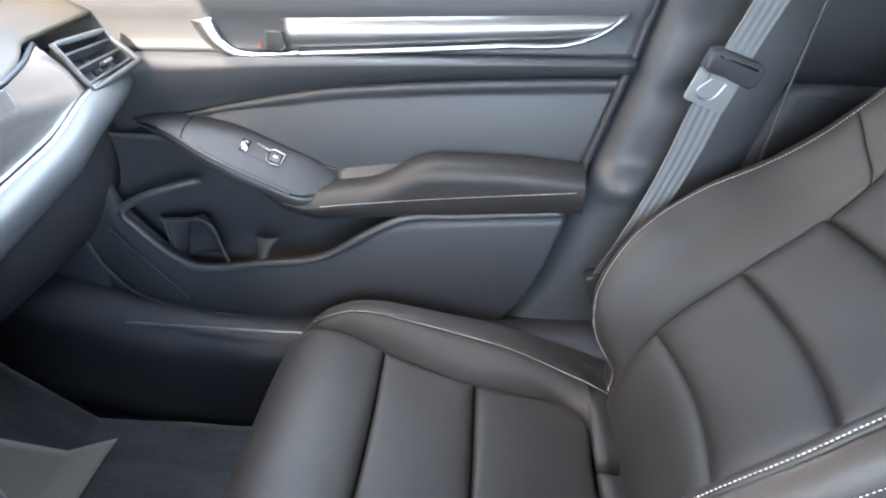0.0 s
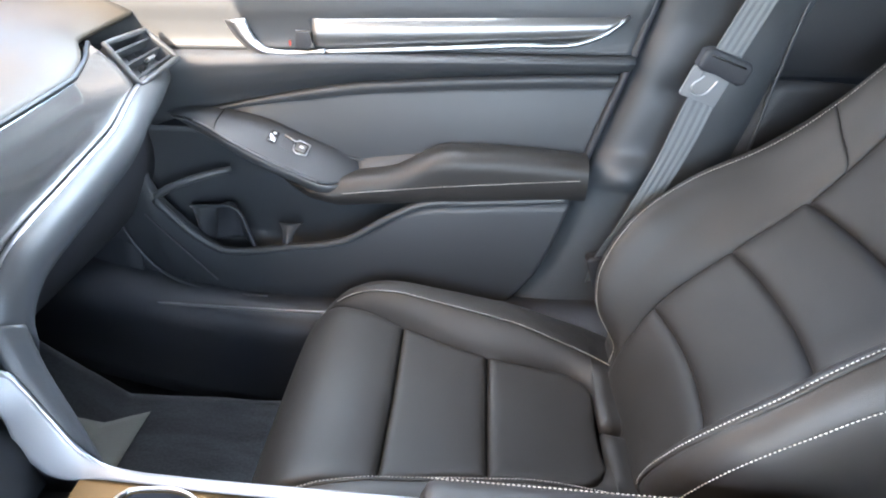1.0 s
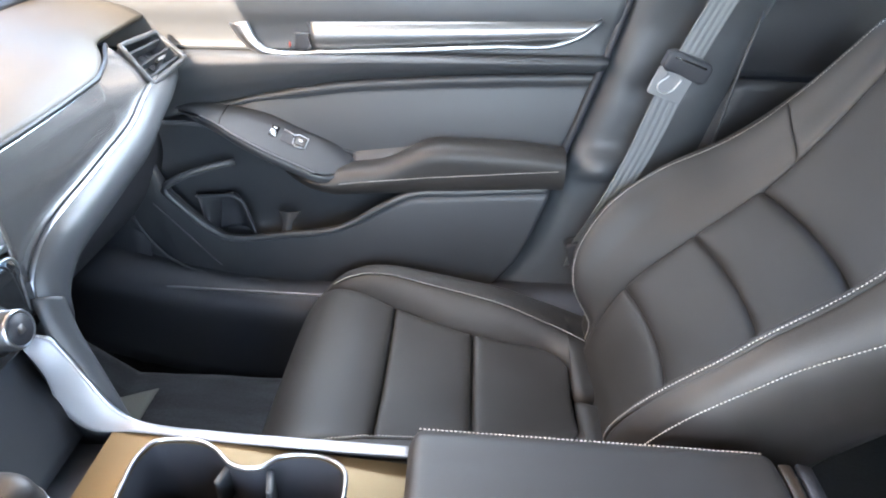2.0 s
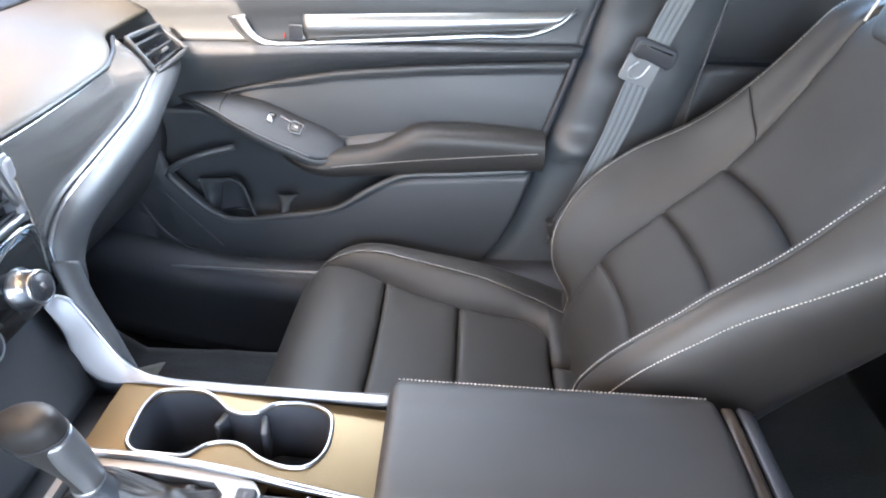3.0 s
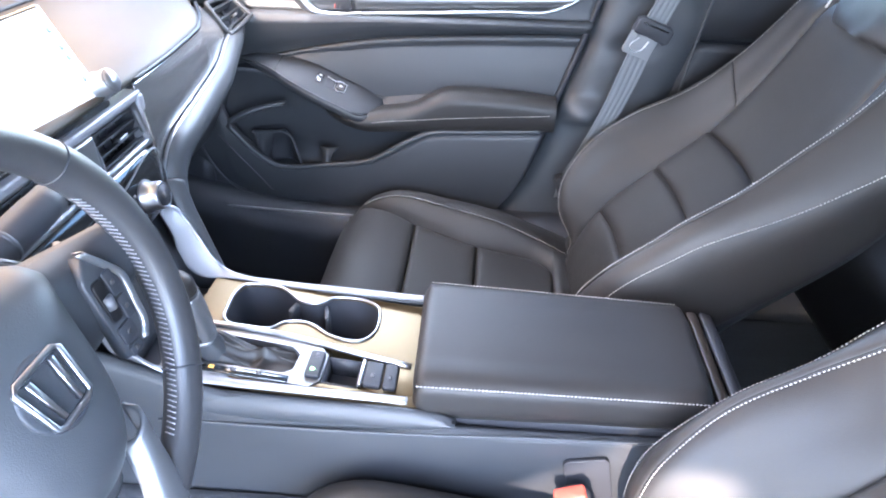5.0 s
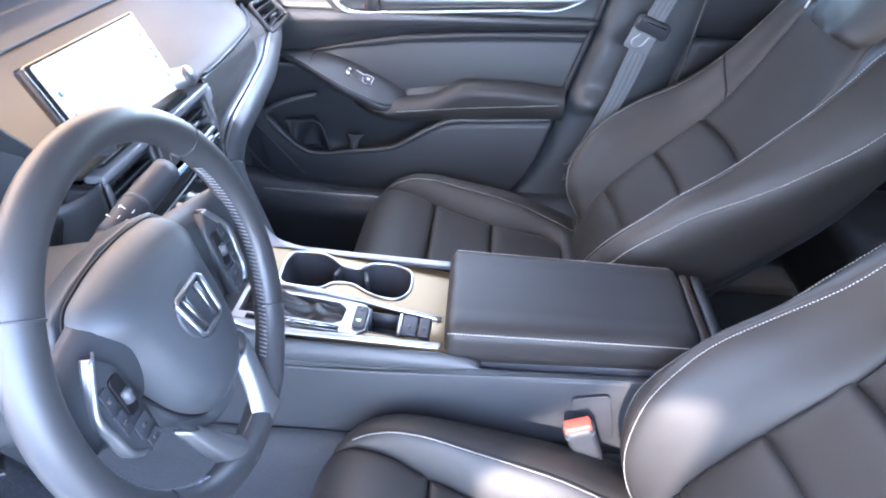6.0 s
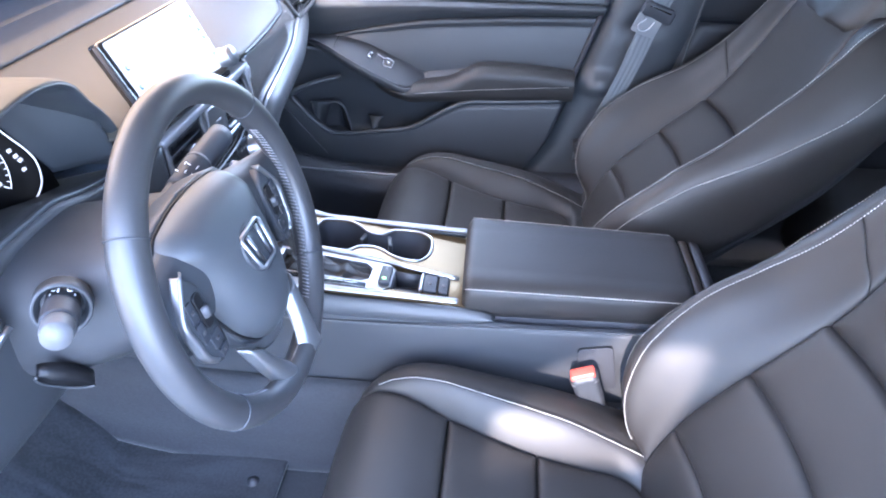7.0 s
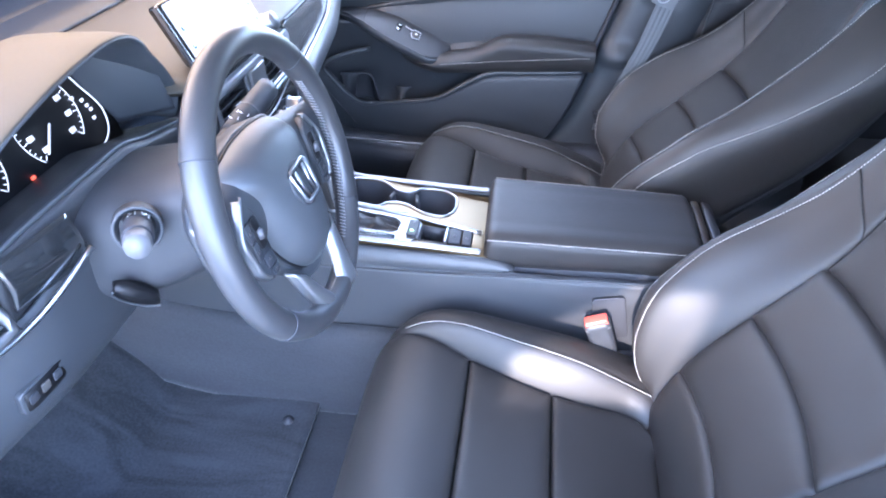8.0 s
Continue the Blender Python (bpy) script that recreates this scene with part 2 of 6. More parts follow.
def turned(profile, m, seg=28):
    """A body of revolution about m's z: profile of (radius, height)."""
    def f(u, v):
        i = u * (len(profile) - 1)
        k = min(len(profile) - 2, int(i))
        s = i - k
        r = profile[k][0] * (1 - s) + profile[k + 1][0] * s
        h = profile[k][1] * (1 - s) + profile[k + 1][1] * s
        return m @ Vector((r * math.cos(v * math.tau), r * math.sin(v * math.tau), h))
    return sheet(f, len(profile) - 1, seg, loop_v=True)


def stitches(curve, pitch, size, off=0.0, normal=None):
    """Short threads along a curve, one after another."""
    bm = bmesh.new()
    pts = [Vector(curve(i / 240)) for i in range(241)]
    run, mark = 0.0, 0.0
    for a, b in zip(pts, pts[1:]):
        seg = (b - a).length
        while mark <= run + seg and seg > 0:
            p = a.lerp(b, (mark - run) / seg)
            d = (b - a).normalized()
            s = d.cross(Vector((0, 0.3, 1))).normalized()
            q = s.cross(d)
            h = pitch * 0.33
            vs = []
            for e, w in ((-h, 0.35), (0, 1.0), (h, 0.35)):
                vs.append([bm.verts.new(p + d * e + (math.cos(k) * s + math.sin(k) * q) * size * w) for k in (0, 1.57, 3.14, 4.71)])
            for x, y in zip(vs, vs[1:]):
                for k in range(4):
                    bm.faces.new((x[k], x[(k + 1) % 4], y[(k + 1) % 4], y[k]))
            bm.faces.new(vs[0][::-1])
            bm.faces.new(vs[-1])
            mark += pitch
        run += seg
    return bm


def rounded(x0, y0, x1, y1, r, n=5):
    out = []
    for cx, cy, a in ((x1 - r, y1 - r, 0), (x0 + r, y1 - r, 90), (x0 + r, y0 + r, 180), (x1 - r, y0 + r, 270)):
        for k in range(n + 1):
            t = radians(a + 90 * k / n)
            out.append((cx + r * math.cos(t), cy + r * math.sin(t)))
    return out


def frame_of(origin, xdir, normal):
    """A pose with z along normal and x near xdir."""
    z = Vector(normal).normalized()
    x = Vector(xdir)
    x = (x - z * x.dot(z)).normalized()
    y = z.cross(x)
    return Matrix.Translation(origin) @ Matrix((x, y, z)).transposed().to_4x4()


def join(*bms):
    out = bmesh.new()
    me = bpy.data.meshes.new("joined")
    for b in bms:
        b.to_mesh(me)
        b.free()
        out.from_mesh(me)
    bpy.data.meshes.remove(me)
    return out
FLOOR = 0.09


# ---------------------------------------------------------------- the shell of the car
single("ground", box((-60, -60, -0.40), (60, 60, -0.26), 0), GROUND, "pale tan sunlit concrete ground outside the car", "ground", "structure", smooth=False)


def sun_mask_wall():
    """An unseen wall added to block the sun, its gap shaping one shaft."""
    bm = bmesh.new()
    rim = [bm.verts.new((x, -2.95, z)) for x, z in ((-1.6, -0.27), (-1.6, 2.3), (-0.3, 2.3), (1.0, 2.3), (1.0, -0.27))]
    gap = [bm.verts.new((x, -2.95, z)) for x, z in ((-0.433, 1.505), (-0.433, 1.565), (-0.225, 1.712), (-0.153, 1.720), (-0.208, 1.505))]
    for a in range(5):
        b = (a + 1) % 5
        bm.faces.new((rim[a], rim[b], gap[b], gap[a]))
    return thicken(bm, 0.01)


single("sun_mask_wall", sun_mask_wall(), GROUND, "unseen wall added beyond the open driver door to block and shape the sun", "wall", "structure", smooth=False)


def floor_height(x, y):
    rise = max(0.0, -0.62 - x) * 0.9
    return FLOOR + rise + 0.004 * noise.noise((x * 9, y * 9, 0.0))


single("floor", sheet(lambda u, v: (-1.0 + 2.1 * u, -0.66 + 1.32 * v, floor_height(-1.0 + 2.1 * u, -0.66 + 1.32 * v)), 70, 44, thick=0.02), CARPET,
       "dark grey carpet of the car floor, brushed in places", "carpet", "structure")


def sill(s):
    rows = []
    for x in (-0.95, -0.4, 0.2, 0.6, 1.0):
        lift = 0.16 if x < -0.9 else 0.0
        top = 0.038 if s > 0 else 0.0
        rows.append([(x, s * 0.56, FLOOR + lift), (x, s * 0.575, 0.18 + lift), (x, s * 0.584, 0.232 + top + lift), (x, s * 0.60, 0.246 + top + lift), (x, s * 0.67, 0.244 + top + lift), (x, s * 0.72, 0.23 + lift), (x, s * 0.74, 0.05)])
    return loft(rows, 24, 20, thick=0.01)


# passenger side in darker plastic: footwell shade put into the colour
single("sill_right", sill(1), DARK, "black plastic door sill trim by the passenger footwell, darkened for shade", "sill trim", "structure")
single("sill_left", sill(-1), HARD, "black plastic door sill trim beside the driver footwell", "sill trim", "structure")

# silver bar stands in for the bright highlight on the sill's edge
single("sill_highlight", tube([(-0.66, 0.590, 0.303), (-0.56, 0.590, 0.296), (-0.4, 0.590, 0.290), (0.05, 0.590, 0.286)], 0.0026, 6, steps=24), SILVER, "thin silver bar standing in for the highlight along the door sill", "sill trim", "structure")

def tunnel(s):
    """Carpet that runs from the floor up the flank of the centre tunnel."""
    rows = []
    for x in (-0.98, -0.7, -0.45, -0.2, 0.0, 0.35):
        up = max(0.0, -0.62 - x) * 0.7
        rows.append([(x, s * 0.160, FLOOR + 0.006 + up), (x, s * 0.150, FLOOR + 0.03 + up), (x, s * 0.145, FLOOR + 0.09 + up), (x, s * 0.139, 0.24 + up), (x, s * 0.130, 0.285 + up), (x, s * 0.118, 0.290 + up)])
    return loft(rows, 30, 16, thick=0.006)


single("tunnel_carpet_left", tunnel(-1), CARPET, "dark carpet up the flank of the centre tunnel", "carpet", "structure")
single("tunnel_carpet_right", tunnel(1), CARPET, "dark carpet up the flank of the centre tunnel", "carpet", "structure")

# roof, with its rails, and the pillars
def roof_point(u, v):
    x = -0.50 + 1.95 * u
    y = -0.66 + 1.32 * v
    return (x, y, 1.20 - 0.10 * (2 * v - 1) ** 4 - 0.10 * (2 * u - 0.9) ** 2 * (1 if u > 0.45 else 0.5))


single("roof", sheet(roof_point, 44, 38, thick=0.02), HEAD, "pale grey cloth headliner", "roof", "structure")
for s, side in ((1, "right"), (-1, "left")):
    single("roof_rail_" + side, tube([(-0.50, s * 0.565, 1.075), (0.0, s * 0.585, 1.12), (0.6, s * 0.585, 1.10), (1.2, s * 0.56, 1.0), (1.45, s * 0.54, 0.95)], 0.035, 10, steps=20), HEAD,
           "pale grey roof rail trim", "roof rail", "structure")
    single("front_pillar_" + side, tube([(-0.50, s * 0.575, 1.075), (-0.72, s * 0.64, 0.96), (-1.0, s * 0.71, 0.80), (-1.15, s * 0.73, 0.74)], 0.038, 10, steps=16, flat=0.7), HEAD,
           "pale grey windscreen pillar trim", "pillar", "structure")
    single("rear_pillar_" + side, loft([[(0.98, s * 0.62, 1.02), (1.15, s * 0.6, 1.0), (1.4, s * 0.58, 0.93)], [(1.10, s * 0.68, 0.75), (1.25, s * 0.67, 0.75), (1.45, s * 0.66, 0.75)], [(1.10, s * 0.70, 0.3), (1.25, s * 0.70, 0.3), (1.45, s * 0.70, 0.3)]], 12, 8, thick=0.03), HARD,
           "dark trim of the rear roof pillar", "pillar", "structure")

windscreen = single("windscreen", loft([[(-1.14, y, 0.765) for y in (-0.72, 0, 0.72)], [(-0.80, y * 0.93, 0.95) for y in (-0.70, 0, 0.70)], [(-0.50, y, 1.09) for y in (-0.56, 0, 0.56)]], 10, 12, thick=0.004), GLASS,
                    "clear sloping windscreen glass", "windscreen", "structure")
windscreen.visible_shadow = False
rear_window = single("rear_window", loft([[(1.42, y, 1.0) for y in (-0.52, 0, 0.52)], [(1.62, y, 0.88) for y in (-0.56, 0, 0.56)], [(1.85, y, 0.76) for y in (-0.6, 0, 0.6)]], 8, 10, thick=0.004), GLASS,
                     "clear sloping rear window glass", "rear window", "structure")
rear_window.visible_shadow = False
single("cowl", loft([[(-1.02, y, 0.775) for y in (-0.72, 0, 0.72)], [(-1.10, y, 0.765) for y in (-0.72, 0, 0.72)], [(-1.2, y, 0.72) for y in (-0.72, 0, 0.72)], [(-1.22, y, 0.2) for y in (-0.72, 0, 0.72)]], 12, 12, thick=0.01), DARK,
       "black scuttle panel at the foot of the windscreen", "cowl", "structure")
single("bonnet", loft([[(-1.2, y, 0.70 + 0.03 * (1 - (y / 0.75) ** 2)) for y in (-0.75, -0.4, 0, 0.4, 0.75)], [(-1.7, y, 0.62 + 0.03 * (1 - (y / 0.75) ** 2)) for y in (-0.75, -0.4, 0, 0.4, 0.75)], [(-2.2, y, 0.45) for y in (-0.7, -0.4, 0, 0.4, 0.7)], [(-2.3, y, 0.1) for y in (-0.7, -0.4, 0, 0.4, 0.7)]], 20, 16, thick=0.01), PAINT,
       "light grey metallic bonnet of the car", "bonnet", "structure")
single("bulkhead", box((-1.0, -0.70, 0.05), (-0.97, 0.70, 0.72), 0.005), DARK, "dark bulkhead behind the dashboard", "bulkhead", "structure")

# ---------------------------------------------------------------- passenger door
PDOOR = thing("passenger_door", (-0.2, 0.72, 0.26), "closed front passenger door with black trim and chrome strip", "car door")


def rear_edge(z):
    return lin(z, (0.24, 0.26, 0.29, 0.34, 0.40, 0.47, 0.54, 0.66, 0.80), (0.008, 0.032, 0.064, 0.098, 0.124, 0.148, 0.168, 0.213, 0.25))


def door_band(zy, x0, nu=60, nv=24, thick=0.006, top=None):
    """A strip of door trim: zy lists (z, y) down the door; z may be a function of x."""
    def f(u, v):
        c = v * (len(zy) - 1)
        curve = spl([(k[0], k[1]) for k in zy])
        z, y = curve(v)
        xr = rear_edge(z)
        x = x0 + (xr - x0) * u
        return (x, y, z)
    return sheet(f, nu, nv, thick=thick)


part("upper_trim", door_band([(0.83, 0.715), (0.805, 0.70), (0.79, 0.692), (0.765, 0.690), (0.735, 0.694), (0.705, 0.692), (0.70, 0.690)], -0.75), SOFT, PDOOR)
def ridge(x):
    return smo(x, (-0.75, -0.46, -0.405, -0.333, -0.264, -0.181, -0.10, -0.021, 0.134, 0.23), (0.50, 0.594, 0.608, 0.624, 0.638, 0.650, 0.656, 0.661, 0.667, 0.669))


ROLL = spl([(0.0, 0.690), (0.05, 0.678), (0.16, 0.669), (0.36, 0.669), (0.60, 0.678), (0.85, 0.695), (1.0, 0.703)])


def shoulder(u, v):
    x = -0.75 + (rear_edge(0.67) + 0.75) * u
    k, y = ROLL(v)
    z0, z1 = 0.7015, ridge(x) - 0.001
    z = z0 + (z1 - z0) * k
    return (x + (rear_edge(z) - rear_edge(0.67)) * u ** 4, y, z)


part("shoulder_roll", sheet(shoulder, 70, 36, thick=0.004), SOFT, PDOOR, "padded roll under the chrome strip")


def insert_panel(u, v):
    x = -0.47 + (rear_edge(0.6) + 0.47) * u
    z0 = lin(x, (-0.47, -0.36, -0.27), (0.585, 0.572, 0.50))
    x += (rear_edge(ridge(x) + (z0 - ridge(x)) * v) - rear_edge(0.6)) * u ** 4
    z = ridge(x) + (z0 - ridge(x)) * v
    lip = 0.013 * math.exp(-((v - 0.03) / 0.05) ** 2)
    return (x, 0.706 - lip - 0.012 * math.sin(v * math.pi * 0.8), z)


part("insert_panel", sheet(insert_panel, 70, 36, thick=0.004), SOFT, PDOOR, "grey padded door insert with a raised upper edge")

# chrome strip with its dark hollow at the handle
def strip_point(u, v):
    x = -0.246 + 0.452 * u
    z0, z1 = 0.7475 + 0.009 * u, 0.702 + 0.021 * u
    cut = 0.045 * v * max(0, (u - 0.75) / 0.25) ** 1.5
    z = z0 + (z1 - z0) * v
    return (x - cut, 0.688 - 0.010 * math.sin(v * math.pi) ** 0.7, z)


part("trim_strip", sheet(strip_point, 50, 14, thick=0.004), BAND, PDOOR, "brushed silver trim strip")
part("strip_edge", tube([(-0.232, 0.680, 0.7000), (-0.1, 0.680, 0.706), (0.05, 0.680, 0.7145), (0.145, 0.680, 0.7200), (0.176, 0.681, 0.732), (0.207, 0.684, 0.756)], 0.0038, 8, steps=40), CHROME, PDOOR, "bright chrome edge")
HBZ = spl([(-0.374, 0.743), (-0.366, 0.727), (-0.349, 0.706), (-0.332, 0.6965), (-0.30, 0.695), (-0.229, 0.699)])


def bezel(u, v):
    x, z = HBZ(u)
    w = lin(u, (0, 0.15, 0.45, 0.62, 1), (0.030, 0.027, 0.020, 0.008, 0.006))
    nx, nz = lin(u, (0, 0.5, 0.7, 1), (1, 0.75, 0.1, 0)), lin(u, (0, 0.5, 0.7, 1), (0.2, 0.6, 1, 1))
    a = 0.006 * math.sin(math.pi * v)
    return (x + nx * w * v, 0.686 - a - 0.004 * v, z + nz * w * v * 0.6)


part("handle_bezel", sheet(bezel, 40, 8, thick=0.003), CHROME, PDOOR, "satin chrome bezel round the door handle")
part("handle_cup", loft([[(-0.37, 0.690, 0.744), (-0.34, 0.712, 0.745), (-0.29, 0.712, 0.746), (-0.25, 0.688, 0.746)], [(-0.352, 0.690, 0.715), (-0.33, 0.715, 0.72), (-0.28, 0.715, 0.722), (-0.24, 0.688, 0.722)], [(-0.332, 0.688, 0.698), (-0.31, 0.695, 0.699), (-0.27, 0.695, 0.700), (-0.23, 0.687, 0.701)]], 14, 18, thick=0.003), DARK, PDOOR, "hollow behind the handle")
DH = frame_of((-0.276, 0.682, 0.703), (1, 0, 0), (0, -1, 0))
dhl = part("door_handle", slab([(0.002, 0.002), (0.020, 0.0), (0.030, 0.008), (0.027, 0.027), (0.006, 0.028)], DH, 0, 0.006, 0.002), DARK, PDOOR, "small dark inner door lever")
part("lever_edge", tube([DH @ Vector((x, y, 0.006)) for x, y in ((0.006, 0.028), (0.027, 0.027), (0.030, 0.008), (0.020, 0.0))], 0.0012, 6), SILVER, dhl)
part("lock_tab", slab(rounded(0, 0, 0.0022, 0.008, 0.0008, 2), frame_of((-0.2825, 0.684, 0.708), (1, 0, 0), (0, -1, 0)), 0, 0.005, 0.001), RED, PDOOR, "red lock marker")

# armrest and switch panel
ARM_TOP = spl([(-0.325, 0.500), (-0.25, 0.506), (-0.19, 0.515), (-0.125, 0.527), (-0.092, 0.544), (-0.062, 0.559), (0.0, 0.562), (0.08, 0.559), (0.17, 0.550)])


def arm(u, v):
    x, zt = ARM_TOP(u)
    x += 0.0
    zb = lin(x, (-0.33, -0.22, -0.1, 0.15), (0.492, 0.466, 0.474, 0.486))
    e = min(1, (u / 0.12)) ** 0.5
    d = 0.070 * e
    ring = spl([(0.705, zt - 0.01), (0.690 - 0.3 * d, zt + 0.001), (0.705 - 0.9 * d, zt - 0.003), (0.703 - d, zt - 0.014 * e), (0.701 - d, (zt + zb) / 2 + 0.004), (0.706 - 0.9 * d, zb), (0.705 - 0.3 * d, zb - 0.004), (0.710, zb)])
    y, z = ring(v)
    if v > 0.3:
        z -= 0.004 * math.exp(-((v - 0.52) / 0.02) ** 2) * 0.3
    return (x, y, z)


part("armrest", sheet(arm, 60, 40), LEATHER, PDOOR, "padded black leather armrest with pale stitching")
part("stitching", stitches(lambda t: (-0.268 + 0.426 * t, 0.6298 + 0.012 * max(0, 0.15 - t) / 0.15, lin(t, (0, 0.2, 0.49, 0.78, 1), (0.484, 0.496, 0.509, 0.519, 0.526))), 0.0044, 0.0008), THREAD, PDOOR, "pale thread along the armrest")
SW = frame_of((-0.31, 0.659, 0.561), (0.91, 0.0, -0.415), (0.356, -0.512, 0.781))
SW_BACK = spl([(-0.500, 0.694, 0.598), (-0.475, 0.692, 0.606), (-0.403, 0.690, 0.607), (-0.337, 0.690, 0.593), (-0.274, 0.690, 0.564), (-0.225, 0.690, 0.541), (-0.188, 0.690, 0.516)])
SW_NEAR = spl([(-0.490, 0.686, 0.597), (-0.462, 0.668, 0.600), (-0.414, 0.644, 0.592), (-0.385, 0.635, 0.578), (-0.341, 0.629, 0.556), (-0.286, 0.628, 0.530), (-0.236, 0.631, 0.509), (-0.205, 0.650, 0.506)])


def switch_top(u, v):
    return SW_BACK(u) * (1 - v) + SW_NEAR(u) * v + np.array((0.0, -0.001, 0.0022)) * math.sin(math.pi * v)


def switch_flank(u, v):
    x, y, z = SW_NEAR(u)
    k = math.sin(math.pi * min(1, u * 4) / 2)
    sec = spl([(x, y - 0.0005, z - 0.0025), (x + 0.002, y + 0.003 * k, z - 0.014 * k), (x + 0.006, y + 0.020 * k, z - 0.030 * k), (x + 0.010, 0.70, z - 0.046 * k)])
    return sec(v)


swp = part("switch_panel", sheet(switch_top, 50, 14, thick=0.003), HARD, PDOOR, "dark switch panel at the front of the armrest")
part("panel_rim", tube([Vector(SW_NEAR(0.18 + 0.66 * k / 40)) + Vector((0, -0.0005, -0.0005)) for k in range(41)], 0.0026, 8), SOFT, swp, "raised edge of the switch panel")
part("panel_joint", tube([Vector(switch_top(0.30 - 0.010 * (k / 12) ** 2 + 0.05 * max(0, k / 12 - 0.7), k / 12)) + Vector((0, -0.0002, 0.0003)) for k in range(13)], 0.0011, 6), GAUGE_BLACK, swp, "fine joint across the panel")
part("panel_flank", sheet(switch_flank, 40, 14, thick=0.003), SOFT, PDOOR, "soft flank under the switch panel")
for x in (-0.014,):
    b = part("lock_switch", slab(rounded(x - 0.007, -0.005, x + 0.007, 0.017, 0.002, 3), SW, -0.003, 0.005, 0.0015), GLOSS, swp, "lock rocker switch")
    part("switch_mark", slab(rounded(x - 0.003, -0.002, x + 0.003, 0.001, 0.001, 2), SW, 0.005, 0.0055, 0), PRINT, b)
    part("switch_mark", slab(rounded(x - 0.003, 0.011, x + 0.003, 0.014, 0.001, 2), SW, 0.005, 0.0055, 0), PRINT, b)
well = part("switch_well", slab(rounded(0.000, -0.006, 0.042, 0.018, 0.005, 4), SW, 0.0, 0.003, 0.0006), DARK, swp)
part("switch_frame", tube([SW @ Vector((x, y, 0.0045)) for x, y in ((0.000, 0.017), (0.020, 0.014), (0.026, 0.019), (0.043, 0.018), (0.043, -0.003), (0.028, -0.006), (0.022, -0.002), (0.020, 0.008))], 0.0013, 6), CHROME, well, "fine chrome frame")
ws = part("window_switch", slab(rounded(0.024, -0.003, 0.041, 0.014, 0.003, 3), SW, 0.003, 0.0085, 0.002), GREY, well, "window switch")
part("switch_mark", slab(rounded(0.029, 0.004, 0.036, 0.008, 0.001, 2), SW, 0.0085, 0.0091, 0), PRINT, ws)
part("grab_pocket", loft([[(-0.196, 0.698, 0.530), (-0.14, 0.698, 0.5375), (-0.076, 0.698, 0.5445)], [(-0.194, 0.691, 0.521), (-0.14, 0.691, 0.529), (-0.08, 0.692, 0.539)], [(-0.192, 0.678, 0.508), (-0.14, 0.678, 0.517), (-0.088, 0.684, 0.532)]], 10, 14, thick=0.003), SOFT, PDOOR, "recessed grip of the armrest")

# lower panel with the open map pocket
def rim(x):
    return lin(x, (-0.75, -0.545, -0.532, -0.522, -0.50, -0.455, -0.43, -0.40, -0.326, -0.25, -0.218, -0.18, -0.14, -0.115, -0.093, -0.05, 0.16),
               (0.60, 0.60, 0.50, 0.468, 0.440, 0.390, 0.374, 0.371, 0.381, 0.392, 0.399, 0.418, 0.445, 0.459, 0.467, 0.472, 0.486))


def lower(u, v):
    xr = rear_edge(0.40)
    x = -0.75 + (xr + 0.75) * u
    zt, zb = rim(x), 0.24
    x += (rear_edge(zt + (zb - zt) * v) - xr) * u ** 6
    z = zt + (zb - zt) * v
    y = 0.645 - 0.007 * math.sin(min(1, v * 1.2) * math.pi) + 0.018 * max(0, v - 0.55)
    y += 0.010 * math.exp(-(v / 0.03) ** 2)
    y += 0.02 * max(0, (-0.53 - x)) / 0.2
    return (x, y, z)


part("lower_panel", sheet(lower, 120, 40, thick=-0.012), HARD, PDOOR, "lower door panel with an open map pocket")
# lip in lighter trim: the light it catches is put into its colour
part("pocket_rim", tube([(-0.40, 0.668, 0.512), (-0.43, 0.652, 0.510), (-0.470, 0.640, 0.500), (-0.502, 0.638, 0.486), (-0.523, 0.637, 0.468), (-0.508, 0.637, 0.448), (-0.455, 0.638, 0.391), (-0.43, 0.639, 0.375), (-0.40, 0.640, 0.372), (-0.326, 0.641, 0.381), (-0.218, 0.642, 0.399), (-0.14, 0.643, 0.445), (-0.093, 0.644, 0.468), (0.0, 0.645, 0.476), (0.145, 0.645, 0.486)], 0.0065, 8, steps=80, flat=1.0), SOFT, PDOOR, "rounded lip of the map pocket")
part("pocket_liner", loft([[(-0.56, 0.66, 0.59), (-0.40, 0.680, 0.575), (-0.2, 0.690, 0.53), (-0.05, 0.695, 0.50)], [(-0.54, 0.69, 0.46), (-0.40, 0.725, 0.46), (-0.2, 0.73, 0.46), (-0.06, 0.70, 0.47)], [(-0.50, 0.71, 0.36), (-0.40, 0.735, 0.34), (-0.2, 0.735, 0.35), (-0.10, 0.70, 0.44)], [(-0.46, 0.655, 0.31), (-0.40, 0.655, 0.31), (-0.2, 0.655, 0.33), (-0.12, 0.655, 0.43)]], 30, 40, thick=0.003), HARD, PDOOR, "inside of the map pocket")
BH = part("bottle_holder", tube([(-0.492, 0.690, 0.430), (-0.478, 0.672, 0.440), (-0.440, 0.667, 0.444), (-0.412, 0.666, 0.444), (-0.402, 0.665, 0.438), (-0.388, 0.663, 0.400), (-0.378, 0.660, 0.366)], 0.0032, 8, steps=40), HARD, PDOOR, "moulded edge of the bottle holder")
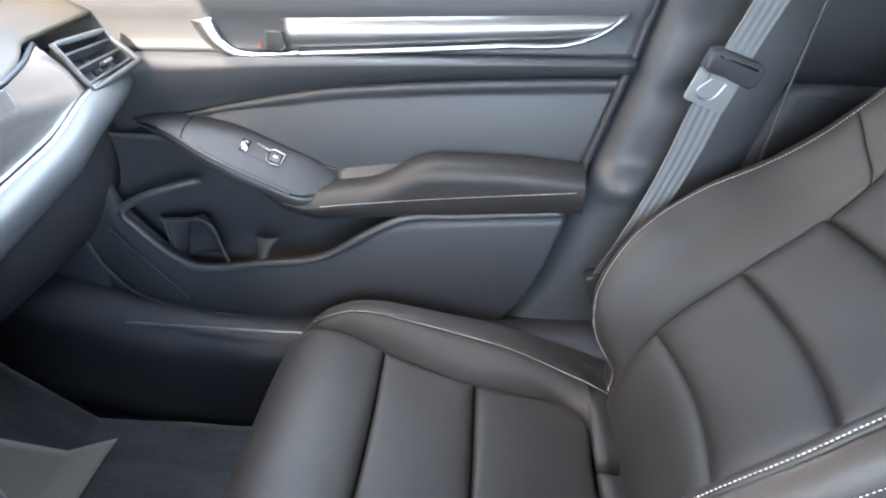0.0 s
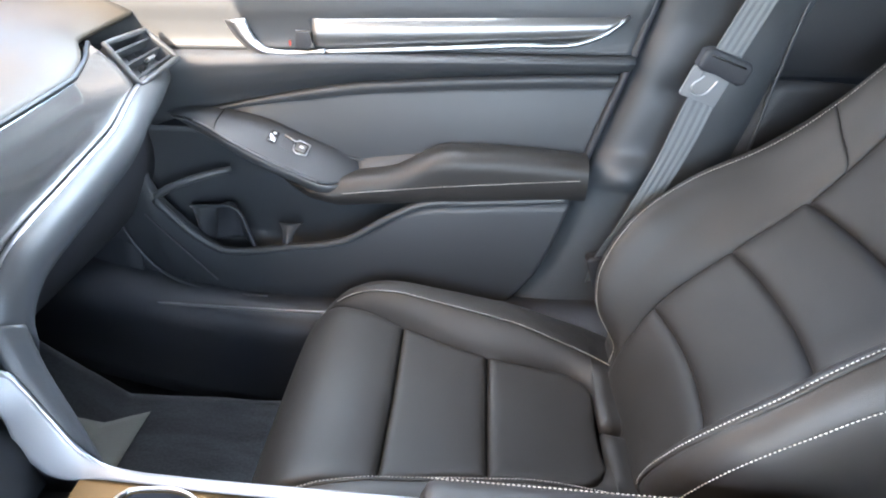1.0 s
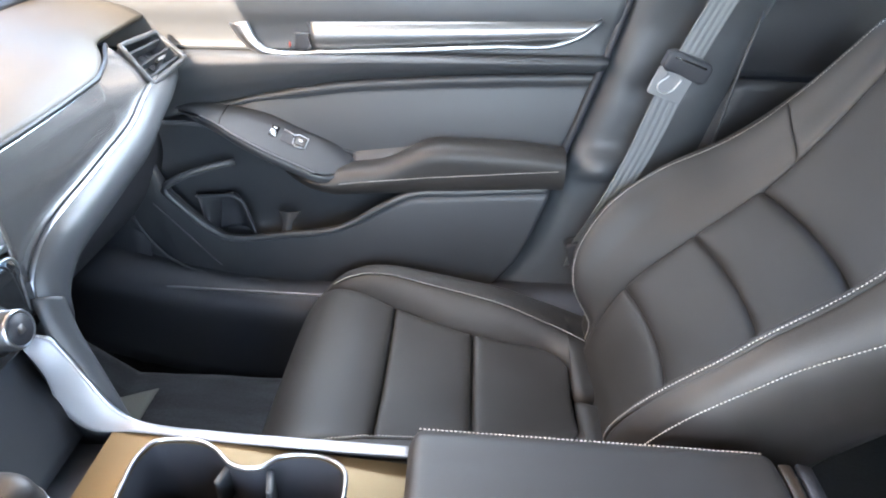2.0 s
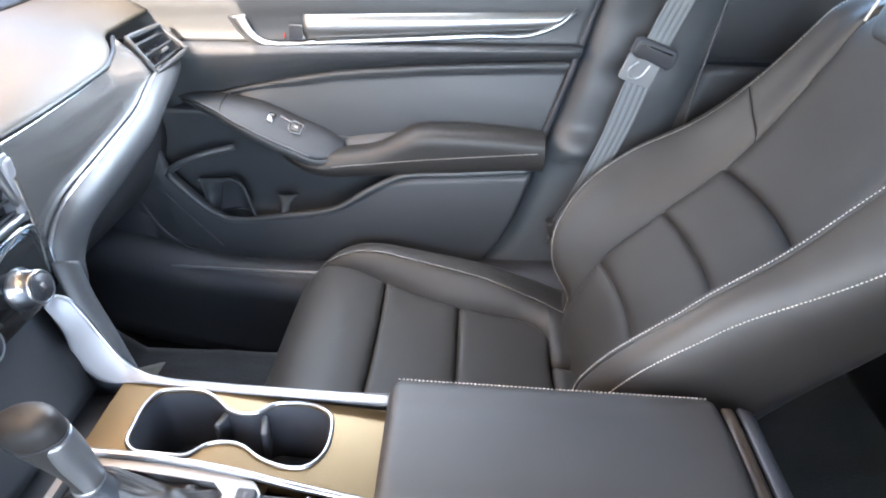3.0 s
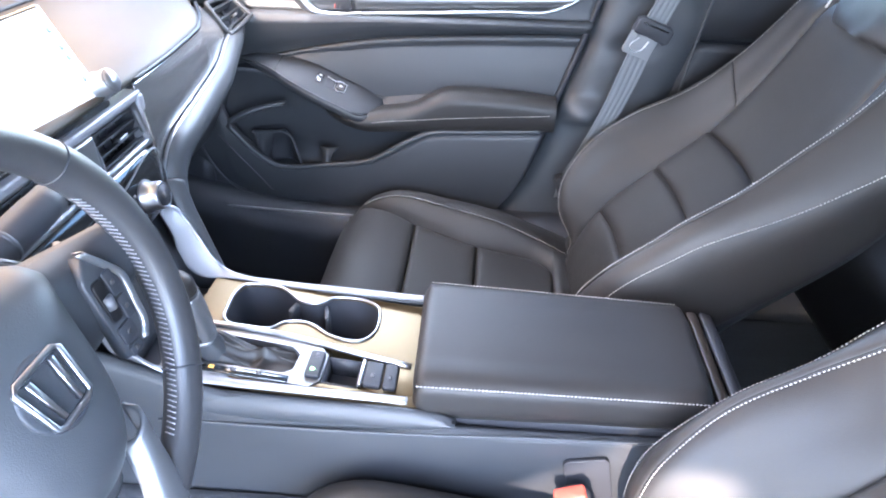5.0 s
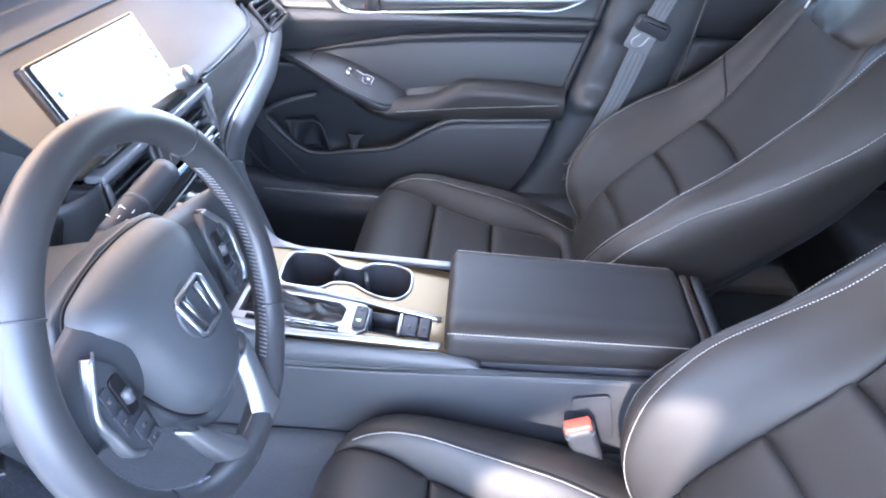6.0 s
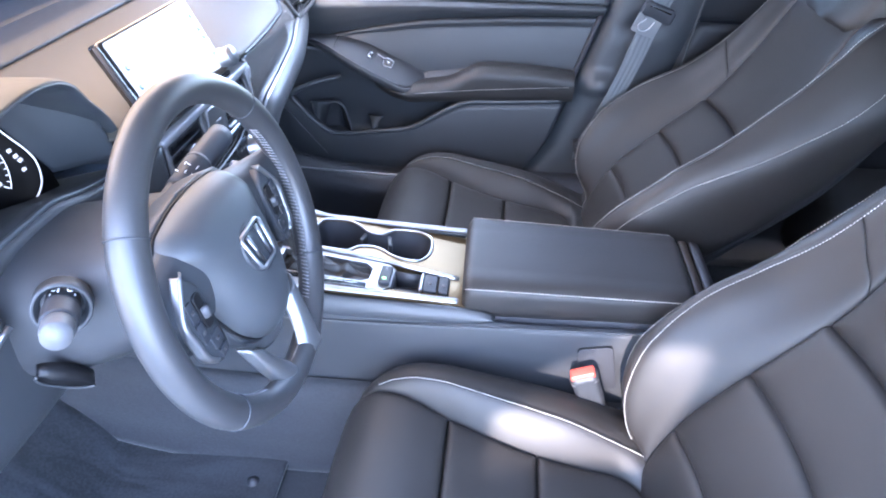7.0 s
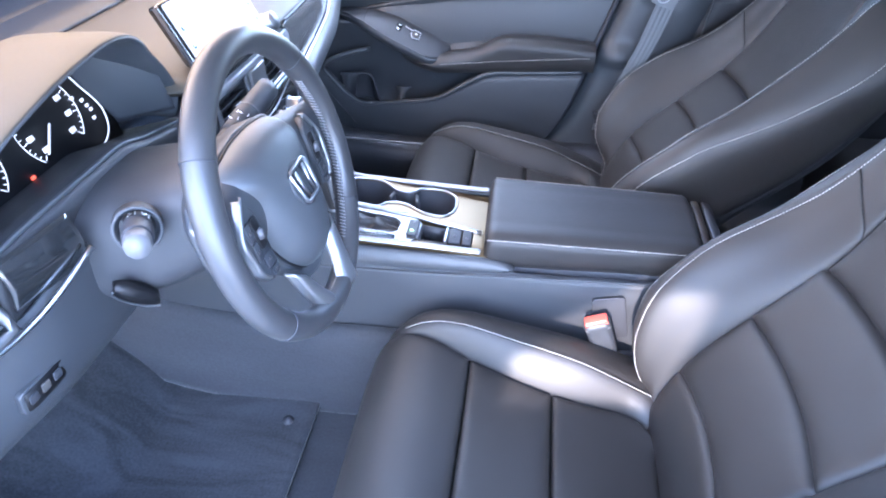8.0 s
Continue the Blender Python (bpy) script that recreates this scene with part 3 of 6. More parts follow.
part("holder_face", loft([[(-0.490, 0.690, 0.436), (-0.474, 0.672, 0.441), (-0.436, 0.674, 0.440)], [(-0.484, 0.686, 0.405), (-0.470, 0.668, 0.405), (-0.450, 0.690, 0.405)], [(-0.478, 0.680, 0.362), (-0.466, 0.662, 0.362), (-0.462, 0.690, 0.362)]], 12, 12, thick=0.002), HARD, BH)
part("holder_hollow", loft([[(-0.440, 0.676, 0.441), (-0.42, 0.690, 0.442), (-0.402, 0.672, 0.440)], [(-0.455, 0.690, 0.402), (-0.42, 0.706, 0.402), (-0.388, 0.668, 0.400)], [(-0.464, 0.690, 0.362), (-0.42, 0.706, 0.362), (-0.376, 0.664, 0.362)]], 12, 12, thick=0.002), DARK, BH, "dark hollow of the bottle holder")
part("pocket_peg", loft([[(-0.342, 0.690, 0.405), (-0.320, 0.680, 0.407), (-0.298, 0.690, 0.405)], [(-0.330, 0.668, 0.393), (-0.321, 0.660, 0.392), (-0.311, 0.668, 0.393)], [(-0.332, 0.655, 0.372), (-0.322, 0.648, 0.372), (-0.312, 0.655, 0.372)]], 10, 8, thick=0.003), SOFT, PDOOR)
# pale bar paints the highlight along the panel's crease
part("crease_highlight", tube([(-0.545, 0.632, 0.444), (-0.49, 0.630, 0.377), (-0.443, 0.630, 0.319)], 0.0014, 6), PALE, PDOOR, "crisp crease in the lower panel, its highlight drawn as a pale bar")
part("door_shell", box((-0.78, 0.762, 0.2), (0.26, 0.82, 0.80), 0.01), PAINT, PDOOR)
part("door_backing", loft([[(-0.78, 0.755, 0.82), (-0.2, 0.755, 0.82), (0.255, 0.755, 0.82)], [(-0.78, 0.755, 0.5), (-0.2, 0.755, 0.5), (0.162, 0.755, 0.5)], [(-0.78, 0.755, 0.23), (-0.2, 0.755, 0.23), (0.0, 0.755, 0.23)]], 10, 10, thick=0.002), DARK, PDOOR)
wp = part("window_pane", loft([[(-0.85, 0.725, 0.82), (-0.2, 0.725, 0.83), (0.27, 0.72, 0.84)], [(-0.5, 0.66, 0.98), (-0.1, 0.66, 0.98), (0.31, 0.65, 0.98)], [(-0.28, 0.60, 1.10), (0.0, 0.60, 1.11), (0.34, 0.595, 1.11)]], 10, 14, thick=0.004), GLASS, PDOOR, "closed side window")
wp.visible_shadow = False

# ---------------------------------------------------------------- centre pillar, belt, rear door
def pillar(u, v):
    z = 0.24 + 0.88 * u
    x0 = lin(z, (0.24, 0.30, 0.36, 0.45, 0.53, 0.66, 0.77, 1.12), (0.02, 0.085, 0.125, 0.156, 0.182, 0.222, 0.25, 0.33))
    x1 = x0 + lin(z, (0.24, 0.35, 0.5, 0.85, 1.12), (0.30, 0.23, 0.22, 0.20, 0.16))
    yb = lin(z, (0.24, 0.45, 0.75, 1.12), (0.665, 0.675, 0.672, 0.57))
    bump = 0.030 * math.exp(-((z - 0.525) / 0.018) ** 2) * math.exp(-((v - 0.22) / 0.2) ** 2)
    hollow = 0.012 * math.exp(-((z - 0.66) / 0.02) ** 2) * math.exp(-((v - 0.4) / 0.2) ** 2)
    step = 0.006 if z < 0.52 else 0.0
    edge = 0.035 * (math.exp(-v / 0.06) + math.exp(-(1 - v) / 0.08))
    return (x0 + (x1 - x0) * v, yb + edge - bump + hollow - step, z)


single("centre_pillar", sheet(pillar, 80, 26, thick=0.006), SOFT, "grey moulded trim of the centre pillar", "pillar", "structure")
single("door_seal", tube([(0.02, 0.69, 0.25), (0.075, 0.69, 0.29), (0.118, 0.69, 0.36), (0.147, 0.69, 0.45), (0.170, 0.69, 0.53), (0.213, 0.69, 0.67), (0.24, 0.69, 0.77), (0.32, 0.60, 1.1)], 0.007, 8, steps=40), DARK, "black rubber seal along the door opening", "door seal", "structure")

BELT = thing("seat_belt", (0.22, 0.65, 0.30), "grey seat belt hanging down the centre pillar", "seat belt")
BELT_LINE = spl([(0.440, 0.545, 1.05), (0.346, 0.602, 0.787), (0.3135, 0.612, 0.690), (0.283, 0.618, 0.574), (0.240, 0.626, 0.455), (0.214, 0.636, 0.395), (0.203, 0.648, 0.335)])


def web(u, v):
    p = BELT_LINE(u)
    w = lin(u, (0, 0.6, 0.8, 1), (0.046, 0.050, 0.046, 0.03)) * (v - 0.5)
    ribs = 0.0006 * math.cos(v * math.tau * 4)
    return (p[0] + 0.97 * w, p[1] - ribs + 0.15 * w, p[2] + 0.22 * w)


part("webbing", sheet(web, 60, 24, thick=0.0014), WEB, BELT)
BS = frame_of((0.321, 0.602, 0.7125), (0.94, 0, -0.34), (0, -1, 0))
tg = part("belt_tongue", slab([(-0.034, -0.012), (-0.026, -0.016), (0.014, -0.012), (0.028, -0.018), (0.036, -0.012), (0.036, 0.008), (0.030, 0.014), (-0.024, 0.015), (-0.034, 0.009)], BS, -0.010, 0.008, 0.004, 3), DARK, BELT, "black plastic belt tongue")
part("slot", slab(rounded(-0.024, 0.005, 0.026, 0.008, 0.001, 2), BS, 0.008, 0.0085, 0), GLOSS, tg)
clip = part("belt_clip", slab(rounded(-0.032, -0.056, 0.022, -0.014, 0.004, 3), BS, -0.012, -0.0050, 0.001), WEB, BELT, "flat metal tongue with a bright slot")
part("slot_edge", tube([BS @ Vector(q) for q in ((-0.014, -0.022, -0.0044), (-0.022, -0.043, -0.0044), (-0.020, -0.046, -0.0044), (-0.004, -0.046, -0.0044), (-0.001, -0.043, -0.0044), (0.006, -0.022, -0.0044))], 0.0015, 6, steps=40), CHROME, clip)
part("belt_anchor", slab(rounded(-0.014, -0.03, 0.014, 0.03, 0.008, 4), frame_of((0.205, 0.640, 0.360), (0.95, 0, 0.3), (0, -1, 0)), -0.01, 0.012, 0.005), DARK, BELT, "black anchor at the foot of the pillar")

RDOOR = thing("rear_door", (0.7, 0.72, 0.26), "closed rear door behind the pillar, its trim blackened for shade", "car door")
# near-black plastic puts the shade behind the pillar into the trim colour
part("upper_trim", loft([[(0.36, 0.715, 0.83), (0.7, 0.71, 0.83), (1.1, 0.70, 0.84)], [(0.40, 0.690, 0.77), (0.7, 0.69, 0.77), (1.1, 0.69, 0.78)], [(0.40, 0.688, 0.72), (0.7, 0.69, 0.72), (1.1, 0.69, 0.73)], [(0.40, 0.70, 0.675), (0.7, 0.70, 0.675), (1.1, 0.70, 0.68)]], 14, 16, thick=0.006), SCUTTLE, RDOOR)
part("insert_panel", loft([[(0.42, 0.690, 0.67), (0.48, 0.680, 0.672), (0.7, 0.68, 0.65), (1.1, 0.68, 0.66)], [(0.40, 0.69, 0.60), (0.48, 0.685, 0.60), (0.7, 0.685, 0.56), (1.1, 0.68, 0.56)], [(0.36, 0.69, 0.45), (0.48, 0.69, 0.45), (0.7, 0.66, 0.45), (1.1, 0.66, 0.45)], [(0.25, 0.67, 0.24), (0.48, 0.67, 0.24), (0.7, 0.67, 0.24), (1.1, 0.67, 0.24)]], 24, 20, thick=0.006), SCUTTLE, RDOOR)
# lighter bar paints the highlight down the trim's front edge
part("edge_highlight", tube([(0.450, 0.671, 0.84), (0.438, 0.671, 0.768), (0.425, 0.671, 0.68), (0.412, 0.671, 0.565)], 0.0022, 6, steps=20), SOFT, RDOOR, "lighter bar painting the highlight on the front edge of the trim")
part("armrest", box((0.55, 0.62, 0.50), (1.05, 0.69, 0.56), 0.02, 4), LEATHER, RDOOR)
part("door_handle", tube([(0.62, 0.672, 0.742), (0.66, 0.665, 0.748), (0.70, 0.672, 0.742)], 0.005, 8, steps=10), CHROME, RDOOR, "chrome inner handle")
part("door_shell", box((0.30, 0.755, 0.2), (1.12, 0.81, 0.80), 0.01), SCUTTLE, RDOOR)
rw = part("window_pane", loft([[(0.36, 0.72, 0.835), (0.7, 0.72, 0.84), (1.12, 0.71, 0.85)], [(0.42, 0.655, 0.98), (0.7, 0.655, 0.98), (1.08, 0.65, 0.97)], [(0.46, 0.595, 1.11), (0.7, 0.595, 1.10), (1.0, 0.58, 1.05)]], 10, 12, thick=0.004), GLASS, RDOOR, "closed rear side window")
rw.visible_shadow = False
# the far side behind the driver: rear door closed, driver's door away
LDOOR = thing("rear_door", (0.7, -0.72, 0.26), "closed rear door with dark trim behind the driver", "car door")
part("door_trim", loft([[(0.36, -0.715, 0.83), (0.7, -0.71, 0.83), (1.1, -0.70, 0.84)], [(0.40, -0.69, 0.70), (0.7, -0.69, 0.70), (1.1, -0.69, 0.70)], [(0.34, -0.68, 0.45), (0.7, -0.66, 0.45), (1.1, -0.66, 0.45)], [(0.25, -0.67, 0.24), (0.7, -0.67, 0.24), (1.1, -0.67, 0.24)]], 20, 14, thick=0.006), DARK, LDOOR)
part("door_shell", box((0.30, -0.80, 0.2), (1.12, -0.742, 0.80), 0.01), PAINT, LDOOR)
lw = part("window_pane", loft([[(0.36, -0.72, 0.835), (0.7, -0.72, 0.84), (1.12, -0.71, 0.85)], [(0.42, -0.655, 0.98), (0.7, -0.655, 0.98), (1.08, -0.65, 0.97)], [(0.46, -0.595, 1.11), (0.7, -0.595, 1.10), (1.0, -0.58, 1.05)]], 10, 12, thick=0.004), GLASS, LDOOR)
lw.visible_shadow = False


def pillar_left(u, v):
    x, y, z = pillar(u, v)
    return (x + 0.18, -y, z)


single("centre_pillar_left", sheet(pillar_left, 40, 14, thick=0.006), SOFT, "grey moulded trim of the driver side centre pillar", "pillar", "structure")
BENCH = thing("rear_bench", (0.95, 0, FLOOR), "black leather rear bench seat in deep shade", "car seat")
part("cushion", box((0.72, -0.62, 0.16), (1.18, 0.62, 0.38), 0.05, 4), LEATHER, BENCH)
part("backrest", loft([[(1.12, y, 0.34) for y in (-0.62, -0.3, 0, 0.3, 0.62)], [(1.22, y, 0.62) for y in (-0.62, -0.3, 0, 0.3, 0.62)], [(1.32, y, 0.86) for y in (-0.60, -0.3, 0, 0.3, 0.60)], [(1.42, y, 0.84) for y in (-0.60, -0.3, 0, 0.3, 0.60)], [(1.46, y, 0.3) for y in (-0.60, -0.3, 0, 0.3, 0.60)]], 24, 16, thick=0.01), LEATHER, BENCH)
single("parcel_shelf", box((1.36, -0.62, 0.76), (1.95, 0.62, 0.79), 0.01), DARK, "dark rear parcel shelf", "shelf", "structure")
single("boot_lid", box((1.9, -0.7, 0.1), (2.3, 0.7, 0.76), 0.06, 4), PAINT, "light grey metallic boot lid", "boot lid", "structure")
# ---------------------------------------------------------------- front seats
# crest and outer seam of the back bolsters: way up the back, distance from the middle, height over the panels
BOLSTER_H = (0.05, 0.10, 0.15, 0.19, 0.26, 0.34, 0.42, 0.52, 0.61, 0.70, 0.75)
CREST = {
    "window": ((0.128, 0.136, 0.158, 0.176, 0.201, 0.220, 0.223, 0.213, 0.200, 0.179, 0.150), (0.0, 0.001, 0.059, 0.083, 0.095, 0.082, 0.059, 0.035, 0.021, 0.012, 0.002)),
    "console": ((0.128, 0.147, 0.169, 0.185, 0.200, 0.205, 0.201, 0.193, 0.188, 0.174, 0.150), (0.0, 0.008, 0.063, 0.081, 0.090, 0.091, 0.082, 0.062, 0.038, 0.013, 0.002)),
    "driver": ((0.126, 0.138, 0.158, 0.173, 0.198, 0.217, 0.220, 0.207, 0.194, 0.172, 0.150), (-0.004, -0.008, 0.039, 0.064, 0.082, 0.073, 0.052, 0.026, 0.012, 0.003, 0.0)),
}
OUTER = ((0.170, 0.197, 0.211, 0.221, 0.231, 0.235, 0.237, 0.243, 0.246, 0.226, 0.190), (-0.01, 0.001, 0.046, 0.064, 0.071, 0.066, 0.048, 0.012, -0.024, -0.048, -0.06))


def front_seat(name, yc, dx, dz, lean, shift, sides, label):
    base = Vector((dx, yc, FLOOR))
    T = thing(name, base, label, "car seat", "front seats")
    # side profile of the cushion: x, z from under the front lip to the rear
    PC = spl([(x, z + dz) for x, z in ((-0.225, 0.13), (-0.258, 0.19), (-0.268, 0.25), (-0.258, 0.302), (-0.225, 0.332), (-0.175, 0.337), (-0.107, 0.319), (0.025, 0.294), (0.13, 0.277), (0.185, 0.267), (0.26, 0.250))])

    def t_of(x):
        a, b = 0.45, 1.0
        for _ in range(40):
            c = (a + b) / 2
            a, b = (c, b) if PC(c)[0] < x else (a, c)
        return a

    REAR, TURN = 0.182, 0.055  # rear seam of the insert, and the radius of its corners

    def wid(x):
        w = smo(x, (-0.27, -0.243, -0.18, -0.109, 0.026, 0.10, 0.26), (0.178, 0.177, 0.166, 0.147, 0.114, 0.108, 0.104))
        k = min(TURN, max(0.0, x - REAR + TURN))
        return w - TURN + math.sqrt(TURN ** 2 - k ** 2) if x <= REAR else 0.002

    def pinch(x, y):
        return 0.030 * (abs(y) / 0.25) ** 3 * min(1, max(0, (-0.10 - x) / 0.15))

    def cushion_panel(x0, x1, front=False):
        t0, t1 = (0.0 if front else t_of(x0)), t_of(x1)
        ln = 0.9 * (t1 - t0)

        def f(u, v):
            x, z = PC(t0 + (t1 - t0) * u)
            w = wid(x)
            y = (2 * v - 1) * w
            d = min((u * ln) if not front else 1, (1 - u) * ln, min(v, 1 - v) * 2 * w)
            puff = 0.006 * (1 - math.exp(-d / 0.011)) - 0.010 * math.exp(-d / 0.0024)
            sag = -0.010 * (1 - (2 * v - 1) ** 2) + 0.004 * (2 * v - 1) ** 2
            wr = 0.0012 * noise.noise((x * 14 + yc, y * 9, 2.0))
            lean = max(0, min(1, (-0.2 - x) / 0.06))
            return (x + pinch(x, y) - lean * puff * 0.7 + dx, y + yc, z + (1 - 0.6 * lean) * puff + sag + wr)
        return sheet(f, 36, 42, thick=0.004, crowd=0.85)

    CUSH = part("cushion", box((-0.20 + dx, yc - 0.21, 0.13), (0.25 + dx, yc + 0.21, 0.215), 0.03, 3), DARK, T)
    part("front_panel", cushion_panel(-0.25, -0.107, True), LEATHER, CUSH)
    part("middle_panel", cushion_panel(-0.107, 0.025), PANEL, CUSH)
    part("rear_panel", cushion_panel(0.025, REAR - 0.0005), PANEL, CUSH)

    def bolster_section(t, s):
        x, z = PC(t)
        w = wid(x)
        hb = smo(x, (-0.27, -0.24, -0.2, -0.15, -0.1, 0.05, 0.15, 0.23), (0.000, 0.003, 0.015, 0.033, 0.048, 0.052, 0.036, 0.016))
        ys = smo(x, (-0.27, -0.235, -0.2, -0.15, -0.1, 0.012, 0.12, 0.22), (0.184, 0.184, 0.184, 0.180, 0.173, 0.155, 0.136, 0.122))
        yo = smo(x, (-0.27, -0.2, 0.0, 0.2), (0.225, 0.240, 0.250, 0.245))
        zb = min(z - 0.01, 0.13)
        sec = [(w - 0.002, z - 0.012), (w + 0.003, z + 0.002), (w + 0.4 * (ys - w), z + 0.50 * hb), (ys, z + hb), (ys + 0.35 * (yo - ys), z + hb + 0.002), (ys + 0.8 * (yo - ys), z + 0.6 * hb - 0.01), (yo, z + 0.2 * hb - 0.035),
               (yo - 0.002, zb + 0.5 * (z - zb)), (yo - 0.02, zb)]
        return x, [(x + pinch(x, y) + dx, yc + s * y, zz) for y, zz in sec]

    steps = sorted([i / 36 for i in range(37)] + [t_of(REAR - 0.0004), t_of(REAR + 0.0006)] + [t_of(REAR - 0.05 + 0.008 * i) for i in range(6)])
    N = len(steps) - 1
    for s in (1, -1):
        rows = [bolster_section(t, s)[1] for t in steps]
        cross = [spl(r) for r in rows]
        part("cushion_bolster", sheet(lambda u, v: cross[round(u * N)](v), N, 40, thick=0.004, front=(0, 0.6 * s, 0.8)), LEATHER, CUSH)
        ts, te = 0.315, t_of(0.235)
        crest = spl([np.array(bolster_section(ts + (te - ts) * i / 24, s)[1][3]) + np.array((0, -0.003 if s > 0 else 0, 0.0024)) for i in range(25)])
        part("stitching", stitches(crest, 0.0044, 0.0008), THREAD, CUSH, "pale thread along the bolster")
        part("piping", tube([np.array(crest(i / 50)) + np.array((0, s * 0.003, -0.0016)) for i in range(51)], 0.0022, 6), LEATHER, CUSH)
    # backrest: side profile, turned about the hinge
    hinge = Vector((0.264, 0.39))
    ca, sa = math.cos(radians(lean)), math.sin(radians(lean))
    prof = [(0.205, 0.25), (0.225, 0.32), (0.264, 0.39), (0.352, 0.483), (0.432, 0.564), (0.497, 0.665), (0.538, 0.748), (0.556, 0.785), (0.577, 0.804), (0.612, 0.802), (0.64, 0.77)]
    turned_prof = []
    for x, z in prof:
        ex, ez = x - hinge.x, z - hinge.y
        turned_prof.append((hinge.x + ca * ex - sa * ez + shift[0], hinge.y + sa * ex + ca * ez + shift[1]))
    PB = spl(turned_prof)
    length = sum(math.dist(a, b) for a, b in zip(prof, prof[1:]))

    def back_frame(t):
        a, b = PB(max(0, t - 0.004)), PB(min(1, t + 0.004))
        d = (b - a) / np.linalg.norm(b - a)
        return PB(t), np.array((-d[1], d[0]))

    LOW = 0.046  # hidden foot of the back, below the profile

    def t_at(h):
        return (h - LOW) / length
    H3, H2, H1, HT, HS = t_at(0.197), t_at(0.328), t_at(0.437), 0.93, t_at(0.476)

    def bw(t):
        return smo(t * length + LOW, (0.0, 0.10, 0.19, 0.32, 0.44, 0.56, 0.66, 0.75), (0.105, 0.114, 0.126, 0.133, 0.134, 0.132, 0.126, 0.110))

    def back_point(t, y, off):
        p, n = back_frame(t)
        return (p[0] + off * n[0], yc + y, p[1] + off * n[1])

    def back_panel(t0, t1, b0, b1):
        ln = (t1 - t0) * length

        def f(u, v):
            q = 1 - (2 * v - 1) ** 2
            t = (t0 + b0 * q) * (1 - u) + (t1 + b1 * q) * u
            w = bw(t)
            d = min(u * ln + (0.03 if t0 == 0 else 0), (1 - u) * ln + (0.03 if t1 > 0.9 else 0), min(v, 1 - v) * 2 * w)
            off = 0.0065 * (1 - math.exp(-d / 0.012)) - 0.010 * math.exp(-d / 0.0024) - 0.014 * q
            off += 0.0012 * noise.noise((t * 9 + yc, v * 3, 5.0))
            return back_point(t, (2 * v - 1) * w, off)
        return sheet(f, 36, 42, thick=0.004, crowd=0.85)

    BACK = part("backrest", loft([[(back_point(t, y, o)) for y, o in ((-0.2, -0.06), (-0.21, -0.10), (0, -0.125), (0.21, -0.10), (0.2, -0.06))] for t in (0.02, 0.3, 0.6, 0.85)], 20, 20, thick=0.01), HARD, T)
    arc = 0.015
    part("lumbar_panel", back_panel(0.0, H3, 0, arc), PANEL, BACK)
    part("lower_panel", back_panel(H3, H2, arc, arc), PANEL, BACK)
    part("middle_panel", back_panel(H2, H1, arc, arc), PANEL, BACK)
    part("upper_panel", back_panel(H1, HT, arc, 0), PANEL, BACK)

    def back_section(t, s=1):
        h = t * length + LOW
        w = bw(t)
        cy, co = CREST[sides[0] if s > 0 else sides[1]]
        ys, hb = smo(h, BOLSTER_H, cy), smo(h, BOLSTER_H, co)
        y2, h2 = smo(h, BOLSTER_H, OUTER[0]), smo(h, BOLSTER_H, OUTER[1])
        y2, h2 = max(y2, ys + 0.016), min(h2, hb - 0.008)
        deep = smo(h, (0.0, 0.10, 0.26, 0.45, 0.62, 0.75), (-0.06, -0.075, -0.085, -0.09, -0.10, -0.105))
        return [(w - 0.002, -0.012), (w + 0.002, 0.002), (w + 0.45 * (ys - w), 0.52 * hb), (ys, hb), (ys + 0.5 * (y2 - ys) + 0.003, 0.5 * (hb + h2) + 0.005), (y2, h2),
                (y2 + 0.005, h2 - 0.014), (y2 + 0.002, 0.5 * (h2 + deep) - 0.01), (y2 - 0.014, deep), (y2 - 0.055, deep - 0.012)]

    def crest_share(pts):
        d = np.cumsum([math.dist(a, b) for a, b in zip(pts, pts[1:])])
        return d[2] / d[-1]

    for s in (1, -1):
        M = 44
        for nm, a, b in (("side_bolster", 0.015, HS), ("shoulder_bolster", HS, 0.97), ("outer_bolster", 0.015, 0.97)):
            rows, share = [], []
            for i in range(M + 1):
                k = 0.2 * i / M + 0.8 * (0.5 - 0.5 * math.cos(math.pi * i / M))
                pts = []
                for q in range(10):
                    slant = 0.075 / length * min(q, 3) / 3  # the seam climbs towards the crest
                    t0, t1 = {"side_bolster": (a, b + slant), "shoulder_bolster": (a + slant, b), "outer_bolster": (a, b)}[nm]
                    t = t0 + (t1 - t0) * k
                    d = ((1 - k) if nm == "side_bolster" else k) * (t1 - t0) * length
                    y, o = back_section(t, s)[q]
                    pts.append(back_point(t, s * y, o - (0.0016 * math.exp(-d / 0.0018) if q < 4 and nm != "outer_bolster" else 0)))
                rows.append(spl(pts))
                share.append(crest_share(pts))

            def bolster(u, v):
                i = round(u * M)
                return rows[i](share[i] + (1 - share[i]) * v if nm == "outer_bolster" else share[i] * v)
            part(nm, sheet(bolster, M, 28, thick=0.004, front=(-0.6, 0.5 * s, 0.6)), LEATHER, BACK)
        line = spl([back_point(0.04 + 0.86 * i / 60, s * (back_section(0.04 + 0.86 * i / 60, s)[3][0] - (0.0035 if s > 0 else 0.001)), back_section(0.04 + 0.86 * i / 60, s)[3][1] + (0.0005 if s > 0 else 0.0012)) for i in range(61)])
        part("stitching", stitches(line, 0.0044, 0.0008), THREAD, BACK, "pale thread along the bolster")
        part("piping", tube([np.array(line(i / 70)) + np.array((0.0016, s * 0.003, -0.001)) for i in range(71)], 0.0022, 6), LEATHER, BACK)
